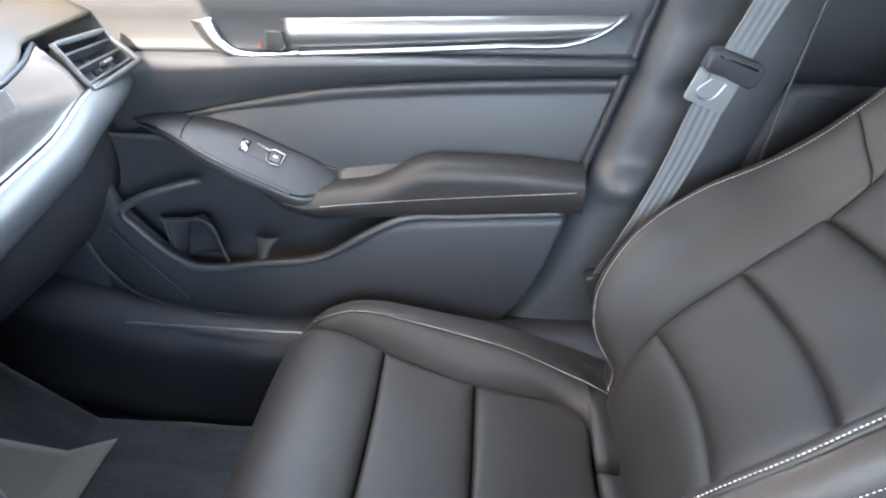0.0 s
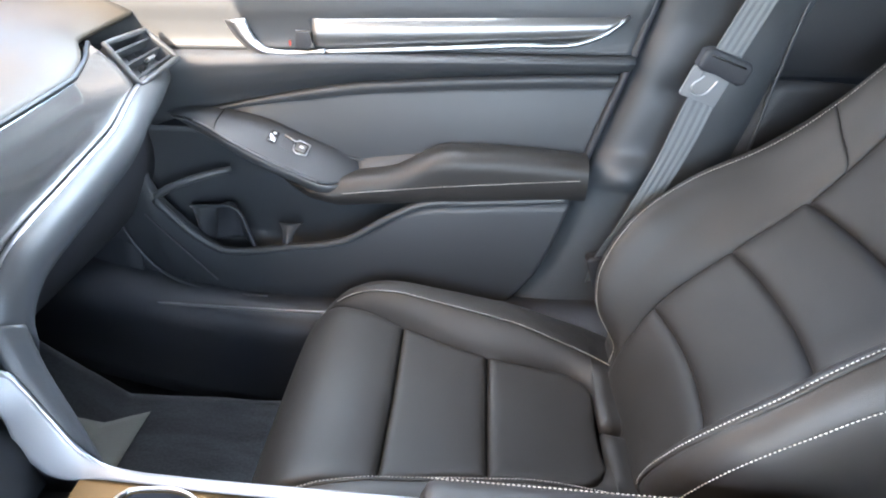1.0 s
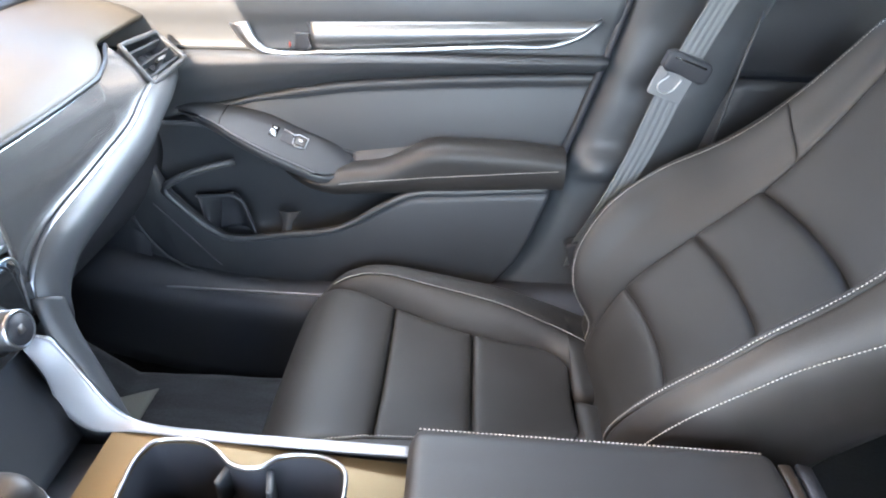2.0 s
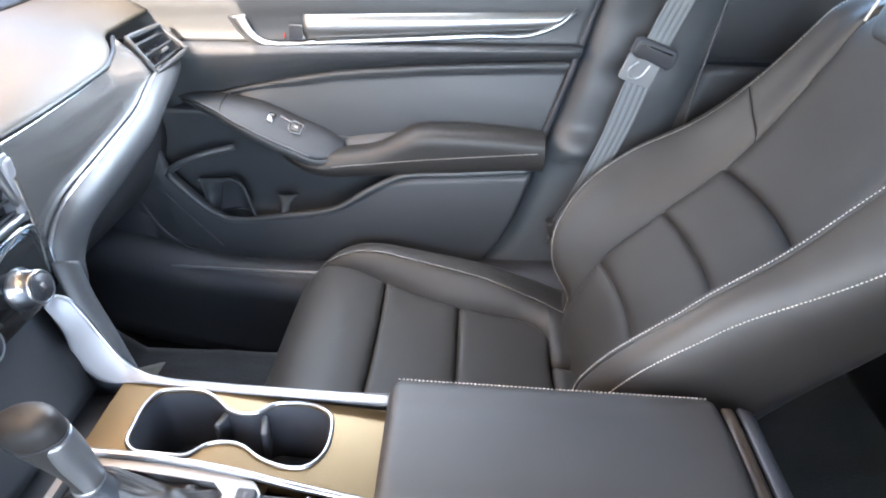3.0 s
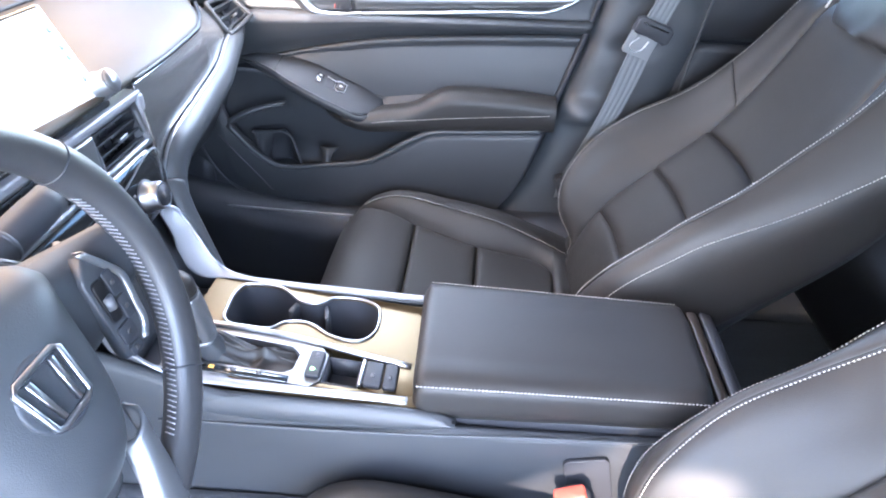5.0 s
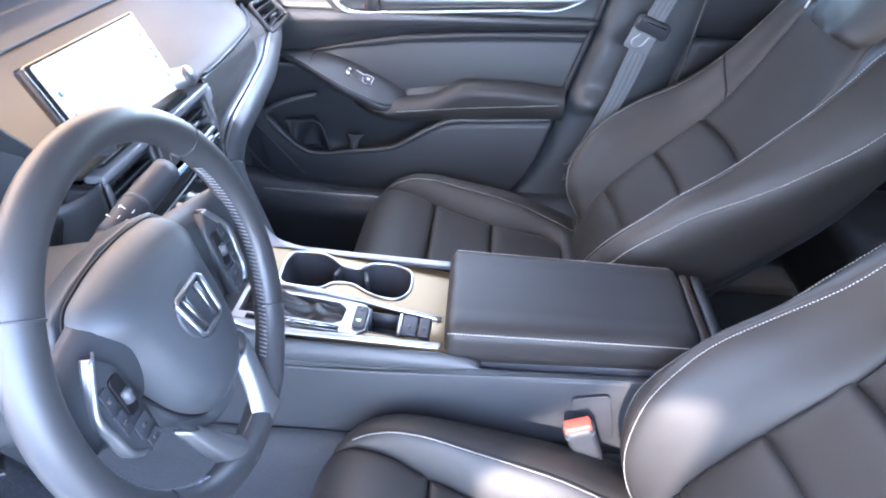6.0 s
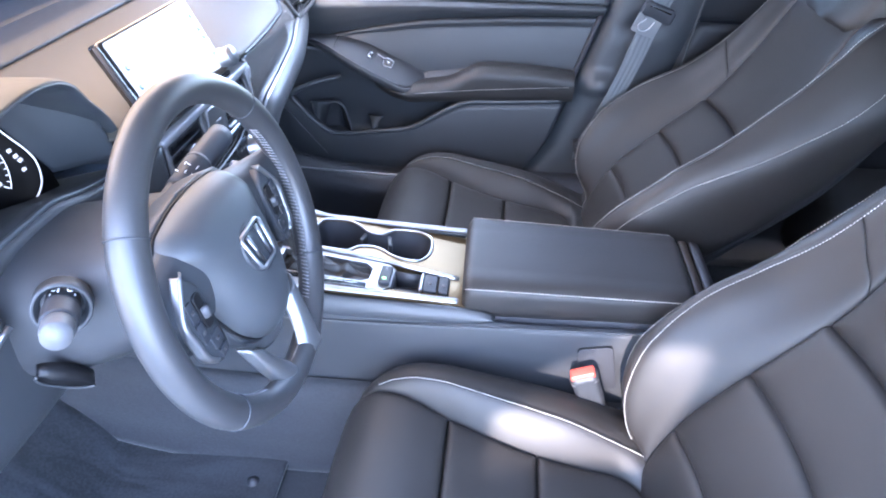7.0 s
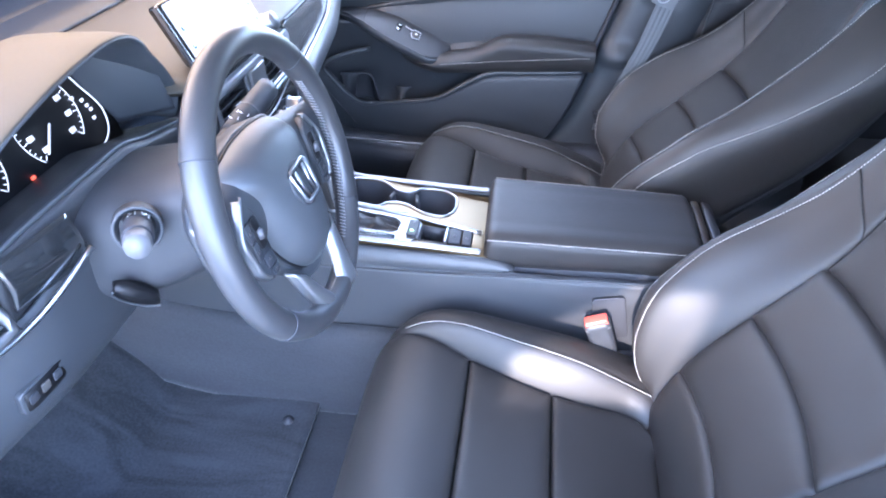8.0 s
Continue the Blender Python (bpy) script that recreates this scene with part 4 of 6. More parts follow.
        outer = spl([back_point(0.10 + 0.80 * i / 60, s * (back_section(0.10 + 0.80 * i / 60, s)[5][0] + 0.0012), back_section(0.10 + 0.80 * i / 60, s)[5][1] + 0.0014) for i in range(61)])
        part("stitching", stitches(outer, 0.0044, 0.0008), THREAD, BACK)
    # head restraint on two posts
    top = Vector(back_point(0.90, 0, 0.0))
    p, n = back_frame(0.80)
    up = Vector((n[1], 0, -n[0]))
    fw = Vector((n[0], 0, n[1]))
    HR = part("headrest", loft([[top + up * (h - 0.040) + fw * (o * (1.0 - 0.15 * abs(k))) + Vector((0, y * ww, 0)) for k, (y, o) in enumerate(((-0.125, -0.03), (-0.12, 0.015), (-0.06, 0.040), (0, 0.045), (0.06, 0.040), (0.12, 0.015), (0.125, -0.03), (0.08, -0.065), (0, -0.07), (-0.08, -0.065)))] for h, ww in ((0.0, 0.45), (0.005, 0.85), (0.04, 1.0), (0.11, 0.98), (0.165, 0.85), (0.18, 0.4))], 28, 48, loop_v=True), LEATHER, T, "padded leather headrest")
    part("headrest_seam", tube([top + up * (-0.028 + 0.160 * i / 20) + fw * (0.038 - 0.02 * (i / 20 - 0.5) ** 2) + Vector((0, 0.085, 0)) for i in range(21)], 0.0018, 6), THREAD, HR)
    for y in (-0.06, 0.06):
        part("post", tube([top + Vector((0, y, 0)) - up * 0.02 + fw * -0.02, top + Vector((0, y, 0)) + up * 0.01 + fw * -0.015], 0.007, 10), CHROME, T)
    for s in (1, -1):
        part("side_shield", loft([[(-0.16 + dx, yc + s * 0.225, 0.115), (0.0 + dx, yc + s * 0.242, 0.11), (0.24 + dx, yc + s * 0.242, 0.12)], [(-0.17 + dx, yc + s * 0.232, 0.15), (0.0 + dx, yc + s * 0.252, 0.16), (0.26 + dx, yc + s * 0.252, 0.20)], [(-0.14 + dx, yc + s * 0.225, 0.175), (0.0 + dx, yc + s * 0.24, 0.19), (0.25 + dx, yc + s * 0.235, 0.25)]], 12, 20, thick=0.008), HARD, T, "plastic side cover")
        part("rail", box((-0.17 + dx, yc + s * 0.19 - 0.02, FLOOR), (0.25 + dx, yc + s * 0.19 + 0.02, 0.135), 0.004), DARK, T)
    return T


front_seat("passenger_seat", 0.37, 0.0, 0.0, 0.0, (0.0, 0.0), ("window", "console"), "black leather passenger seat with pale stitching, reclined")
front_seat("driver_seat", -0.365, 0.064, 0.020, 10.0, (0.005, -0.006), ("driver", "window"), "black leather driver seat with pale stitching, in part sun")

# seat belt buckle beside the driver seat
BK = thing("belt_buckle", (0.185, -0.135, 0.26), "seat belt buckle with red release button", "belt buckle")
BM = frame_of((0.166, -0.146, 0.345), (0.94, 0.05, 0.33), (-0.35, 0.02, 0.93))
bb = part("buckle_body", loft([[BM @ Vector((x * w, y * w, z)) for x, y in ((-0.020, -0.006), (-0.016, -0.012), (0, -0.013), (0.016, -0.012), (0.020, -0.006), (0.020, 0.006), (0.014, 0.012), (-0.014, 0.012), (-0.020, 0.006))] for z, w in ((-0.066, 0.30), (-0.064, 0.58), (-0.050, 0.82), (-0.02, 0.95), (0.02, 1.0), (0.036, 1.0), (0.038, 0.9), (0.0375, 0.1))], 30, 36, loop_v=True), HARD, BK, "grey plastic buckle")
part("release_button", slab(rounded(-0.0185, -0.0115, 0.0185, 0.0085, 0.004, 4), BM, 0.034, 0.0445, 0.003, 2), RED, bb, "red release button")
part("buckle_band", slab(rounded(-0.0208, -0.0138, 0.0208, 0.0126, 0.006, 4), BM, 0.027, 0.030, 0.001, 1), SILVER, bb)
part("stalk", tube([BM @ Vector((0, 0, -0.060)), BM @ Vector((0.002, 0.002, -0.09)), (0.215, -0.128, 0.22)], 0.007, 8, steps=8), DARK, BK)
part("cable", tube([BM @ Vector((-0.007, -0.008, -0.058)), (0.209, -0.130, 0.23)], 0.0022, 6, steps=6), SILVER, BK, "bright edge of the stalk")

# ---------------------------------------------------------------- centre console
CON = thing("centre_console", (0.0, 0.0, FLOOR), "centre console with silver rails, cup holders and padded lid", "console")


def console_side(s):
    def rows():
        for x in (-0.62, -0.45, -0.35, -0.2, 0.0, 0.2, 0.33, 0.36):
            zt = lin(x, (-0.62, -0.45, -0.36, -0.30, -0.05, 0.02, 0.36), (0.56, 0.54, 0.50, 0.452, 0.440, 0.425, 0.43))
            w = lin(x, (-0.62, -0.35, 0.0, 0.36), (0.12, 0.104, 0.102, 0.094))
            yield [(x, s * w, zt), (x, s * (w + 0.006), zt - 0.02), (x, s * (w + 0.010), zt - 0.10), (x, s * (w + 0.016), 0.22), (x, s * (w + 0.03), FLOOR + 0.05), (x, s * (w + 0.04), FLOOR - 0.01)]
    return loft(list(rows()), 50, 24, thick=0.008)


for s in (1, -1):
    part("side_wall", console_side(s), HARD, CON, "black console side wall")

    def flank(u, v):
        x = -0.34 + (0.356) * u
        zt = 0.458 - 0.003 * u
        zb = lin(x, (-0.34, -0.05, -0.01, 0.016), (0.418, 0.424, 0.428, 0.440))
        zt = lin(x, (-0.34, -0.03, -0.0, 0.016), (0.463, 0.452, 0.448, 0.4405))
        c = math.sin(v * math.pi)
        return (x, s * (0.098 + 0.010 * c ** 0.6 + 0.006 * v), zt + (zb - zt) * v)
    part("flank_panel", sheet(flank, 50, 14, thick=0.004), SOFT, CON, "soft panel under the silver rail")
    part("side_seam", tube([(-0.34, s * 0.1135, 0.418), (-0.1, s * 0.1135, 0.422), (0.0, s * 0.1135, 0.427), (0.1, s * 0.108, 0.428), (0.33, s * 0.102, 0.43)], 0.0022, 6, steps=30), SOFT, CON)
# dark slab stands in for the buckle's cast shadow on the side wall
part("buckle_shade", slab(rounded(-0.028, -0.045, 0.026, 0.040, 0.008, 4), frame_of((0.180, -0.1135, 0.362), (0.97, 0, 0.2), (0, -1, 0.06)), -0.004, 0.0015, 0.001), DARK, CON, "thin dark slab put where the shadow of the buckle falls")
part("end_wall", box((0.345, -0.094, FLOOR), (0.365, 0.094, 0.43), 0.006), HARD, CON)

# silver wing that sweeps from the rail up to the dashboard
for s in (1, -1):
    W0 = spl([(-0.042, s * 0.0985, 0.461), (-0.15, s * 0.0990, 0.466), (-0.25, s * 0.0995, 0.471), (-0.300, s * 0.100, 0.476), (-0.325, s * 0.1005, 0.486), (-0.338, s * 0.103, 0.497), (-0.36, s * 0.1095, 0.531), (-0.374, s * 0.111, 0.562), (-0.384, s * 0.113, 0.575), (-0.392, s * 0.110, 0.580), (-0.398, s * 0.103, 0.585)])
    W1 = spl([(-0.042, s * 0.0880, 0.4615), (-0.15, s * 0.0885, 0.466), (-0.25, s * 0.0890, 0.472), (-0.312, s * 0.0890, 0.479), (-0.362, s * 0.090, 0.482), (-0.384, s * 0.095, 0.502), (-0.390, s * 0.098, 0.545), (-0.400, s * 0.098, 0.575)])
    part("silver_wing", sheet(lambda u, v: W0(u) * (1 - v * (1 if s > 0 or u > 0.5 else 0.55)) + W1(u) * v * (1 if s > 0 or u > 0.5 else 0.55) + np.array((0.001, 0, 0.001)) * math.sin(v * math.pi), 90, 8, thick=0.003), WING, CON, "satin silver wing")
    part("wing_edge", tube([W0(i / 100) for i in range(101)], 0.0024, 8), CHROME, CON, "bright edge of the wing")

# the console top climbs towards the dashboard
def climb(bm):
    for v in bm.verts:
        v.co.z -= 0.105 * (v.co.x + 0.145)
    return bm


# top plate with openings for the cup holders and the gear lever
CZ = 0.461


def cup_outline(g=0.0):
    xs = [(-0.264, 0.001), (-0.284, 0.002), (-0.293, 0.010), (-0.296, 0.030), (-0.295, 0.066), (-0.289, 0.078), (-0.272, 0.083), (-0.241, 0.083), (-0.228, 0.076), (-0.209, 0.062), (-0.195, 0.060), (-0.180, 0.064), (-0.169, 0.076), (-0.156, 0.081), (-0.118, 0.080), (-0.105, 0.071), (-0.100, 0.050), (-0.104, 0.018), (-0.112, 0.007),
          (-0.150, 0.004), (-0.165, 0.010), (-0.184, 0.021), (-0.200, 0.023), (-0.217, 0.018), (-0.232, 0.003), (-0.246, 0.001)]
    cx, cy = -0.195, 0.036
    c = spl([(x + g * (x - cx) / 0.1, y + g * (y - cy) / 0.038) for x, y in xs + xs[:1]])
    return [tuple(c(i / 66)) for i in range(66)]


def plate_with_hole(outer, hole, z, depth):
    bm = bmesh.new()
    def ringv(pts, zz):
        return [bm.verts.new((x, y, zz)) for x, y in pts]
    o, h = ringv(outer, z), ringv(hole, z)
    es = [bm.edges.new((r[i], r[(i + 1) % len(r)])) for r in (o, h) for i in range(len(r))]
    bmesh.ops.triangle_fill(bm, use_beauty=True, edges=es)
    for r, pts, dz in ((h, hole, depth), (o, outer, 0.02)):
        low = ringv(pts, z - dz)
        for i in range(len(r)):
            bm.faces.new((r[i], r[(i + 1) % len(r)], low[(i + 1) % len(r)], low[i]))
    return bm


part("top_plate", climb(plate_with_hole([(-0.335, -0.012), (-0.30, -0.010), (-0.20, -0.013), (-0.12, -0.018), (-0.035, -0.030), (-0.035, 0.089), (-0.335, 0.089)], cup_outline(), CZ, 0.012)), CONSOLE, CON, "dark satin plate round the cup holders", smooth=False)
cupw = part("cup_well", climb(sheet(lambda u, v: (lambda q: (q[0] * (1 - 0.12 * u) + -0.195 * 0.12 * u, q[1] * (1 - 0.14 * u) + 0.036 * 0.14 * u, CZ - 0.002 - 0.075 * u))(cup_outline()[int(v * 66) % 66]), 8, 66, loop_v=True)), DARK, CON, "deep black cup holder well")
part("well_floor", climb(box((-0.285, -0.002, CZ - 0.085), (-0.10, 0.074, CZ - 0.075), 0.002)), DARK, cupw)
part("cup_rim", climb(tube([(x, y, CZ + 0.001) for x, y in cup_outline(0.002)], 0.0022, 8, loop=True)), CHROME, CON, "bright rim round the cup holders")
for x, y, r in ((-0.217, 0.060, -14), (-0.172, 0.056, 14)):
    m = pose(x, y, CZ - 0.008, 0, 0, r)
    part("cup_finger", climb(slab(rounded(-0.0036, -0.014, 0.0036, 0.014, 0.003, 3), m, -0.034, 0.002, 0.0025, 2)), SOFT, cupw, "spring finger of the cup holder")

# gear lever side
part("gear_bezel", climb(plate_with_hole([(-0.335, -0.089), (-0.16, -0.089), (-0.149, -0.078), (-0.148, -0.034), (-0.158, -0.022), (-0.20, -0.014), (-0.26, -0.010), (-0.335, -0.012)], [(-0.328, -0.074), (-0.194, -0.074), (-0.184, -0.066), (-0.182, -0.040), (-0.194, -0.028), (-0.328, -0.022)], CZ + 0.004, 0.012)), SILVER, CON, "bright silver surround of the gear lever", smooth=False)
part("gear_strip", climb(box((-0.315, -0.089, CZ + 0.003), (-0.185, -0.0785, CZ + 0.0062), 0.001, 1)), GLOSS, CON, "gloss black gear position strip")
for i, x in enumerate((-0.276, -0.250, -0.220)):
    part("gear_mark", climb(box((x - 0.003, -0.0845, CZ + 0.0062), (x + 0.003, -0.0805, CZ + 0.0068), 0)), PALE if i else LAMP_AMBER, CON)


def boot(u, v):
    x = -0.328 + 0.147 * u
    y = -0.075 + 0.052 * v
    e = min(u, 1 - u, v, 1 - v) * 2
    hump = math.exp(-((x + 0.285) / 0.032) ** 2)
    fold = 0.0075 * math.exp(-((v - 0.38 - 1.1 * (u - 0.3) ** 2) / 0.10) ** 2) + 0.0055 * math.exp(-((v - 0.72 + 0.25 * u) / 0.08) ** 2) + 0.006 * math.exp(-((u - 0.66 - 0.12 * v) / 0.05) ** 2)
    z = CZ - 0.008 + 0.022 * min(1, e * 3) * (0.15 + hump) + fold * min(1, e * 4) + 0.0025 * noise.noise((x * 45, y * 45, 1))
    return (x, y, z)


part("gear_boot", climb(sheet(boot, 60, 40, thick=0.002)), LEATHER, CON, "creased black leather gear boot")
GB, GT = Vector((-0.285, -0.055, 0.470)), Vector((-0.296, -0.072, 0.592))
GK = frame_of(GT, (1, 0, 0.1), GT - GB)
GD = (GT - GB).length


def lever_rings(rows, n=16):
    return loft([[GK @ Vector((cx + a * math.cos(k * math.tau / n), b * math.sin(k * math.tau / n), h)) for k in range(n)] for cx, a, b, h in rows], 24, 32, loop_v=True)


lever = part("gear_lever", lever_rings([(0.006, 0.020, 0.017, -GD), (0.004, 0.018, 0.016, -GD + 0.012), (0.002, 0.015, 0.0145, -GD + 0.030), (0.001, 0.0135, 0.013, -0.085)]), HARD, CON, "pale grey skirt of the gear lever")
part("lever_collar", turned([(0.0132, -0.090), (0.0150, -0.089), (0.0150, -0.085), (0.0132, -0.084)], GK), SILVER, lever, "satin collar of the gear lever")
part("gear_knob", lever_rings([(0.001, 0.0135, 0.0125, -0.086), (0.000, 0.0165, 0.0140, -0.060), (-0.006, 0.0220, 0.0165, -0.036), (-0.010, 0.0265, 0.0185, -0.016), (-0.011, 0.0280, 0.0190, -0.003), (-0.011, 0.0265, 0.0178, 0.006), (-0.010, 0.018, 0.0125, 0.0115), (-0.008, 0.0005, 0.0005, 0.0135)]), LEATHER, lever, "leather gear knob")
part("knob_insert", loft([[GK @ Vector((x, y, h)) for x, y in ((0.004, -w), (0.012, -0.8 * w), (0.0175 + d, 0.0), (0.012, 0.8 * w), (0.004, w))] for h, w, d in ((-0.084, 0.0130, -0.0025), (-0.060, 0.0150, 0.0000), (-0.040, 0.0165, 0.0003), (-0.016, 0.0150, 0.0000))], 14, 16, thick=0.003), SILVER, lever, "satin silver spine of the gear knob")
part("knob_seam", tube([GK @ Vector((-0.010 + 0.0272 * math.cos(k), 0.0190 * math.sin(k), -0.013)) for k in [math.tau * i / 28 for i in range(28)]], 0.0011, 6, loop=True), DARK, lever)
part("brake_hold", climb(slab(rounded(-0.168, -0.076, -0.150, -0.034, 0.003, 3), pose(0, 0, CZ + 0.004), 0, 0.006, 0.002)), DARK, CON, "black drive mode switch")
part("switch_mark", climb(box((-0.1605, -0.046, CZ + 0.010), (-0.1575, -0.039, CZ + 0.0106), 0)), PALE, CON)
part("switch_lamp", climb(box((-0.162, -0.068, CZ + 0.010), (-0.157, -0.064, CZ + 0.0106), 0)), material("green_lamp", (0.1, 0.4, 0.1), 0.4, emit=(0.4, 1, 0.3), emit_power=0.5), CON)
part("tray", climb(join(box((-0.148, -0.076, CZ - 0.03), (-0.104, -0.034, CZ - 0.026), 0.002), box((-0.148, -0.076, CZ - 0.03), (-0.1455, -0.034, CZ + 0.001), 0), box((-0.1065, -0.076, CZ - 0.03), (-0.104, -0.034, CZ + 0.001), 0), box((-0.148, -0.0365, CZ - 0.03), (-0.104, -0.034, CZ + 0.001), 0), box((-0.148, -0.0785, CZ - 0.03), (-0.104, -0.076, CZ + 0.001), 0))), DARK, CON, "small open tray")
part("brake_edge", climb(box((-0.104, -0.077, CZ + 0.001), (-0.0995, -0.035, CZ + 0.008), 0.0015)), CHROME, CON)
for a, b in ((-0.099, -0.077), (-0.075, -0.059)):
    k = part("brake_switch", climb(slab(rounded(a, -0.076, b, -0.036, 0.003, 3), pose(0, 0, CZ + 0.001), 0, 0.006, 0.002)), DARK, CON, "parking brake switch")
    part("switch_mark", climb(slab(rounded((a + b) / 2 - 0.0025, -0.064, (a + b) / 2 + 0.0025, -0.057, 0.0022, 4), pose(0, 0, CZ + 0.008), 0, 0.0006, 0)), PALE, k)
part("rail_plate", climb(join(box((-0.335, -0.0945, CZ - 0.012), (-0.030, -0.0795, CZ + 0.0015), 0.0008), box((-0.0585, -0.0790, CZ - 0.012), (-0.030, -0.030, CZ + 0.0015), 0.0008), box((-0.1035, -0.0790, CZ - 0.012), (-0.0590, -0.030, CZ - 0.001), 0), box((-0.335, -0.0790, CZ - 0.014), (-0.149, -0.012, CZ - 0.009), 0))), CONSOLE, CON, "dark satin plate beside the switches")
part("plate_rail", climb(tube([(-0.335, -0.011, CZ + 0.006), (-0.25, -0.010, CZ + 0.006), (-0.18, -0.0145, CZ + 0.005), (-0.12, -0.022, CZ + 0.003), (-0.045, -0.031, CZ + 0.002)], 0.004, 8, steps=24)), CHROME, CON, "bright divider rail")

# padded lid
def lid(u, v):
    x = -0.040 + 0.352 * u
    e = min(u, 1 - u) * 0.352
    rnd = 0.010 * (1 - min(1, e / 0.012)) ** 2
    w = lin(x, (-0.04, 0.31), (0.102, 0.093)) - rnd
    zt = 0.489 - 0.005 * u - rnd
    sec = spl([(w - 0.006, 0.432), (w + 0.001, 0.445), (w + 0.002, 0.465), (w - 0.002, zt - 0.006), (w - 0.010, zt), (0.05, zt + 0.004), (0, zt + 0.005), (-0.05, zt + 0.004), (-w + 0.010, zt), (-w + 0.002, zt - 0.006), (-w - 0.002, 0.465), (-w - 0.001, 0.445), (-w + 0.006, 0.432)])
    y, z = sec(v)
    return (x + 0.02 * (0.1 - y) * (1 - u), y + 0.005, z)


LID = part("armrest_lid", sheet(lid, 50, 70, thick=0.004), LEATHER, CON, "padded black leather armrest lid")
part("lid_front", box((-0.0355, -0.091, 0.435), (-0.030, 0.100, 0.480), 0.003), LEATHER, LID)
part("lid_back", box((0.305, -0.085, 0.435), (0.3115, 0.085, 0.476), 0.003), LEATHER, LID)
for s in (1, -1):
    part("stitching", stitches(lambda t: (-0.030 + 0.334 * t, 0.005 + s * (lin(t, (0, 1), (0.0990, 0.0902))), 0.4848 - 0.005 * t), 0.0044, 0.001), THREAD, LID, "pale thread along the lid edge")
part("rear_trim", loft([[(0.316, y, 0.474) for y in (-0.088, 0, 0.088)], [(0.326, y, 0.474) for y in (-0.088, 0, 0.088)], [(0.333, y, 0.466) for y in (-0.088, 0, 0.088)], [(0.336, y, 0.43) for y in (-0.088, 0, 0.088)]], 12, 8, thick=0.004), WALNUT, CON, "brown satin strip at the rear of the lid")
part("rear_cap", loft([[(0.336, y, 0.472) for y in (-0.092, 0, 0.092)], [(0.350, y, 0.468) for y in (-0.092, 0, 0.092)], [(0.364, y, 0.44) for y in (-0.092, 0, 0.092)], [(0.37, y, 0.30) for y in (-0.092, 0, 0.092)]], 12, 8, thick=0.005), DARK, CON, "black rear end of the console")
part("bin", box((-0.036, -0.088, 0.36), (0.335, 0.088, 0.436), 0.004), DARK, CON)
# ---------------------------------------------------------------- dashboard
DB = thing("dashboard", (-0.6, 0.0, 0.40), "wide black dashboard with silver trim, screen and vents", "dashboard")


def edge_x(y):
    return smo(y, (-0.70, -0.45, -0.15, 0.15, 0.40, 0.58, 0.70), (-0.47, -0.42, -0.405, -0.405, -0.425, -0.462, -0.50))


def top_z(y):
    return smo(y, (-0.7, -0.15, 0.15, 0.45, 0.66), (0.750, 0.750, 0.748, 0.746, 0.752))


def dash_top(u, v):
    y = -0.69 + 1.38 * v
    xe = edge_x(y)
    x0 = xe - 0.004
    dip = max(0, min(1, (0.615 + y) / 0.02, (-0.195 - y) / 0.02))
    end = smo(y, (0.38, 0.46, 0.54), (0.0, 0.35, 1.0))
    x0 = x0 * (1 - end) - 0.512 * end  # set back behind the end vent
    x0 = x0 * (1 - dip) - 0.575 * dip  # set back behind the instruments
    c = spl([(x0, top_z(y)), (x0 - 0.018, top_z(y) + 0.010), (x0 - 0.08, top_z(y) + 0.024), (x0 - 0.22, 0.785), (-0.95, 0.785), (-1.04, 0.775)])
    x, z = c(u)
    return (x, y, z)


def dash_until(v, x):
    """where on the section the dash top reaches x"""
    a, b = 0.0, 1.0
    for _ in range(24):
        c = (a + b) / 2
        a, b = (c, b) if dash_top(c, v)[0] > x else (a, c)
    return a


REACH = {round(k / 60, 6): (dash_until(k / 60, -0.652), dash_until(k / 60, -0.80)) for k in range(61)}


def defroster(u, v):
    a, b = REACH[round(v, 6)]
    x, y, z = dash_top(a + (b - a) * u, v)
    return (x, y, z + 0.003 + 0.012 * math.sin(min(1, u * 5) * math.pi / 2) - 0.006 * math.exp(-((u - 0.55) / 0.03) ** 2))


part("top_pad", sheet(lambda u, v: dash_top(REACH[round(v, 6)][0] * u, v), 30, 60, thick=0.008), DASH, DB, "broad soft black dash top with warm light tinted into its colour")
part("defroster_panel", sheet(defroster, 40, 60, thick=0.012), SCUTTLE, DB, "grey defroster panel at the foot of the windscreen")
part("windscreen_ledge", sheet(lambda u, v: dash_top(REACH[round(v, 6)][1] * (1 - u) + u, v), 8, 60, thick=0.006), SCUTTLE, DB, "pale ledge below the windscreen")


def strip_z(y):
    return smo(y, (0.12, 0.14, 0.16, 0.20, 0.30, 0.42, 0.53, 0.68), (0.600, 0.620, 0.640, 0.655, 0.664, 0.672, 0.688, 0.690))


def band(u, v):
    y = 0.132 + 0.403 * v
    xe = edge_x(y)
    z0, z1 = top_z(y) - 0.004, strip_z(y)
    end = smo(y, (0.38, 0.46, 0.54), (0.0, 0.35, 1.0))
    xt = (xe - 0.006) * (1 - end) - 0.500 * end
    return (xt + (xe - 0.001 - xt) * u + 0.006 * math.sin(math.pi * u), y, z0 + (z1 - z0) * u)


part("passenger_band", sheet(band, 20, 90, thick=0.004), DARKBAND, DB, "brushed dark trim band across the passenger side")
part("band_gap", tube([(Vector(band(0.0, k / 50)) + Vector((0.0015, 0, 0.0015))) for k in range(50)], 0.0032, 6), GAUGE_BLACK, DB, "dark joint above the trim band")
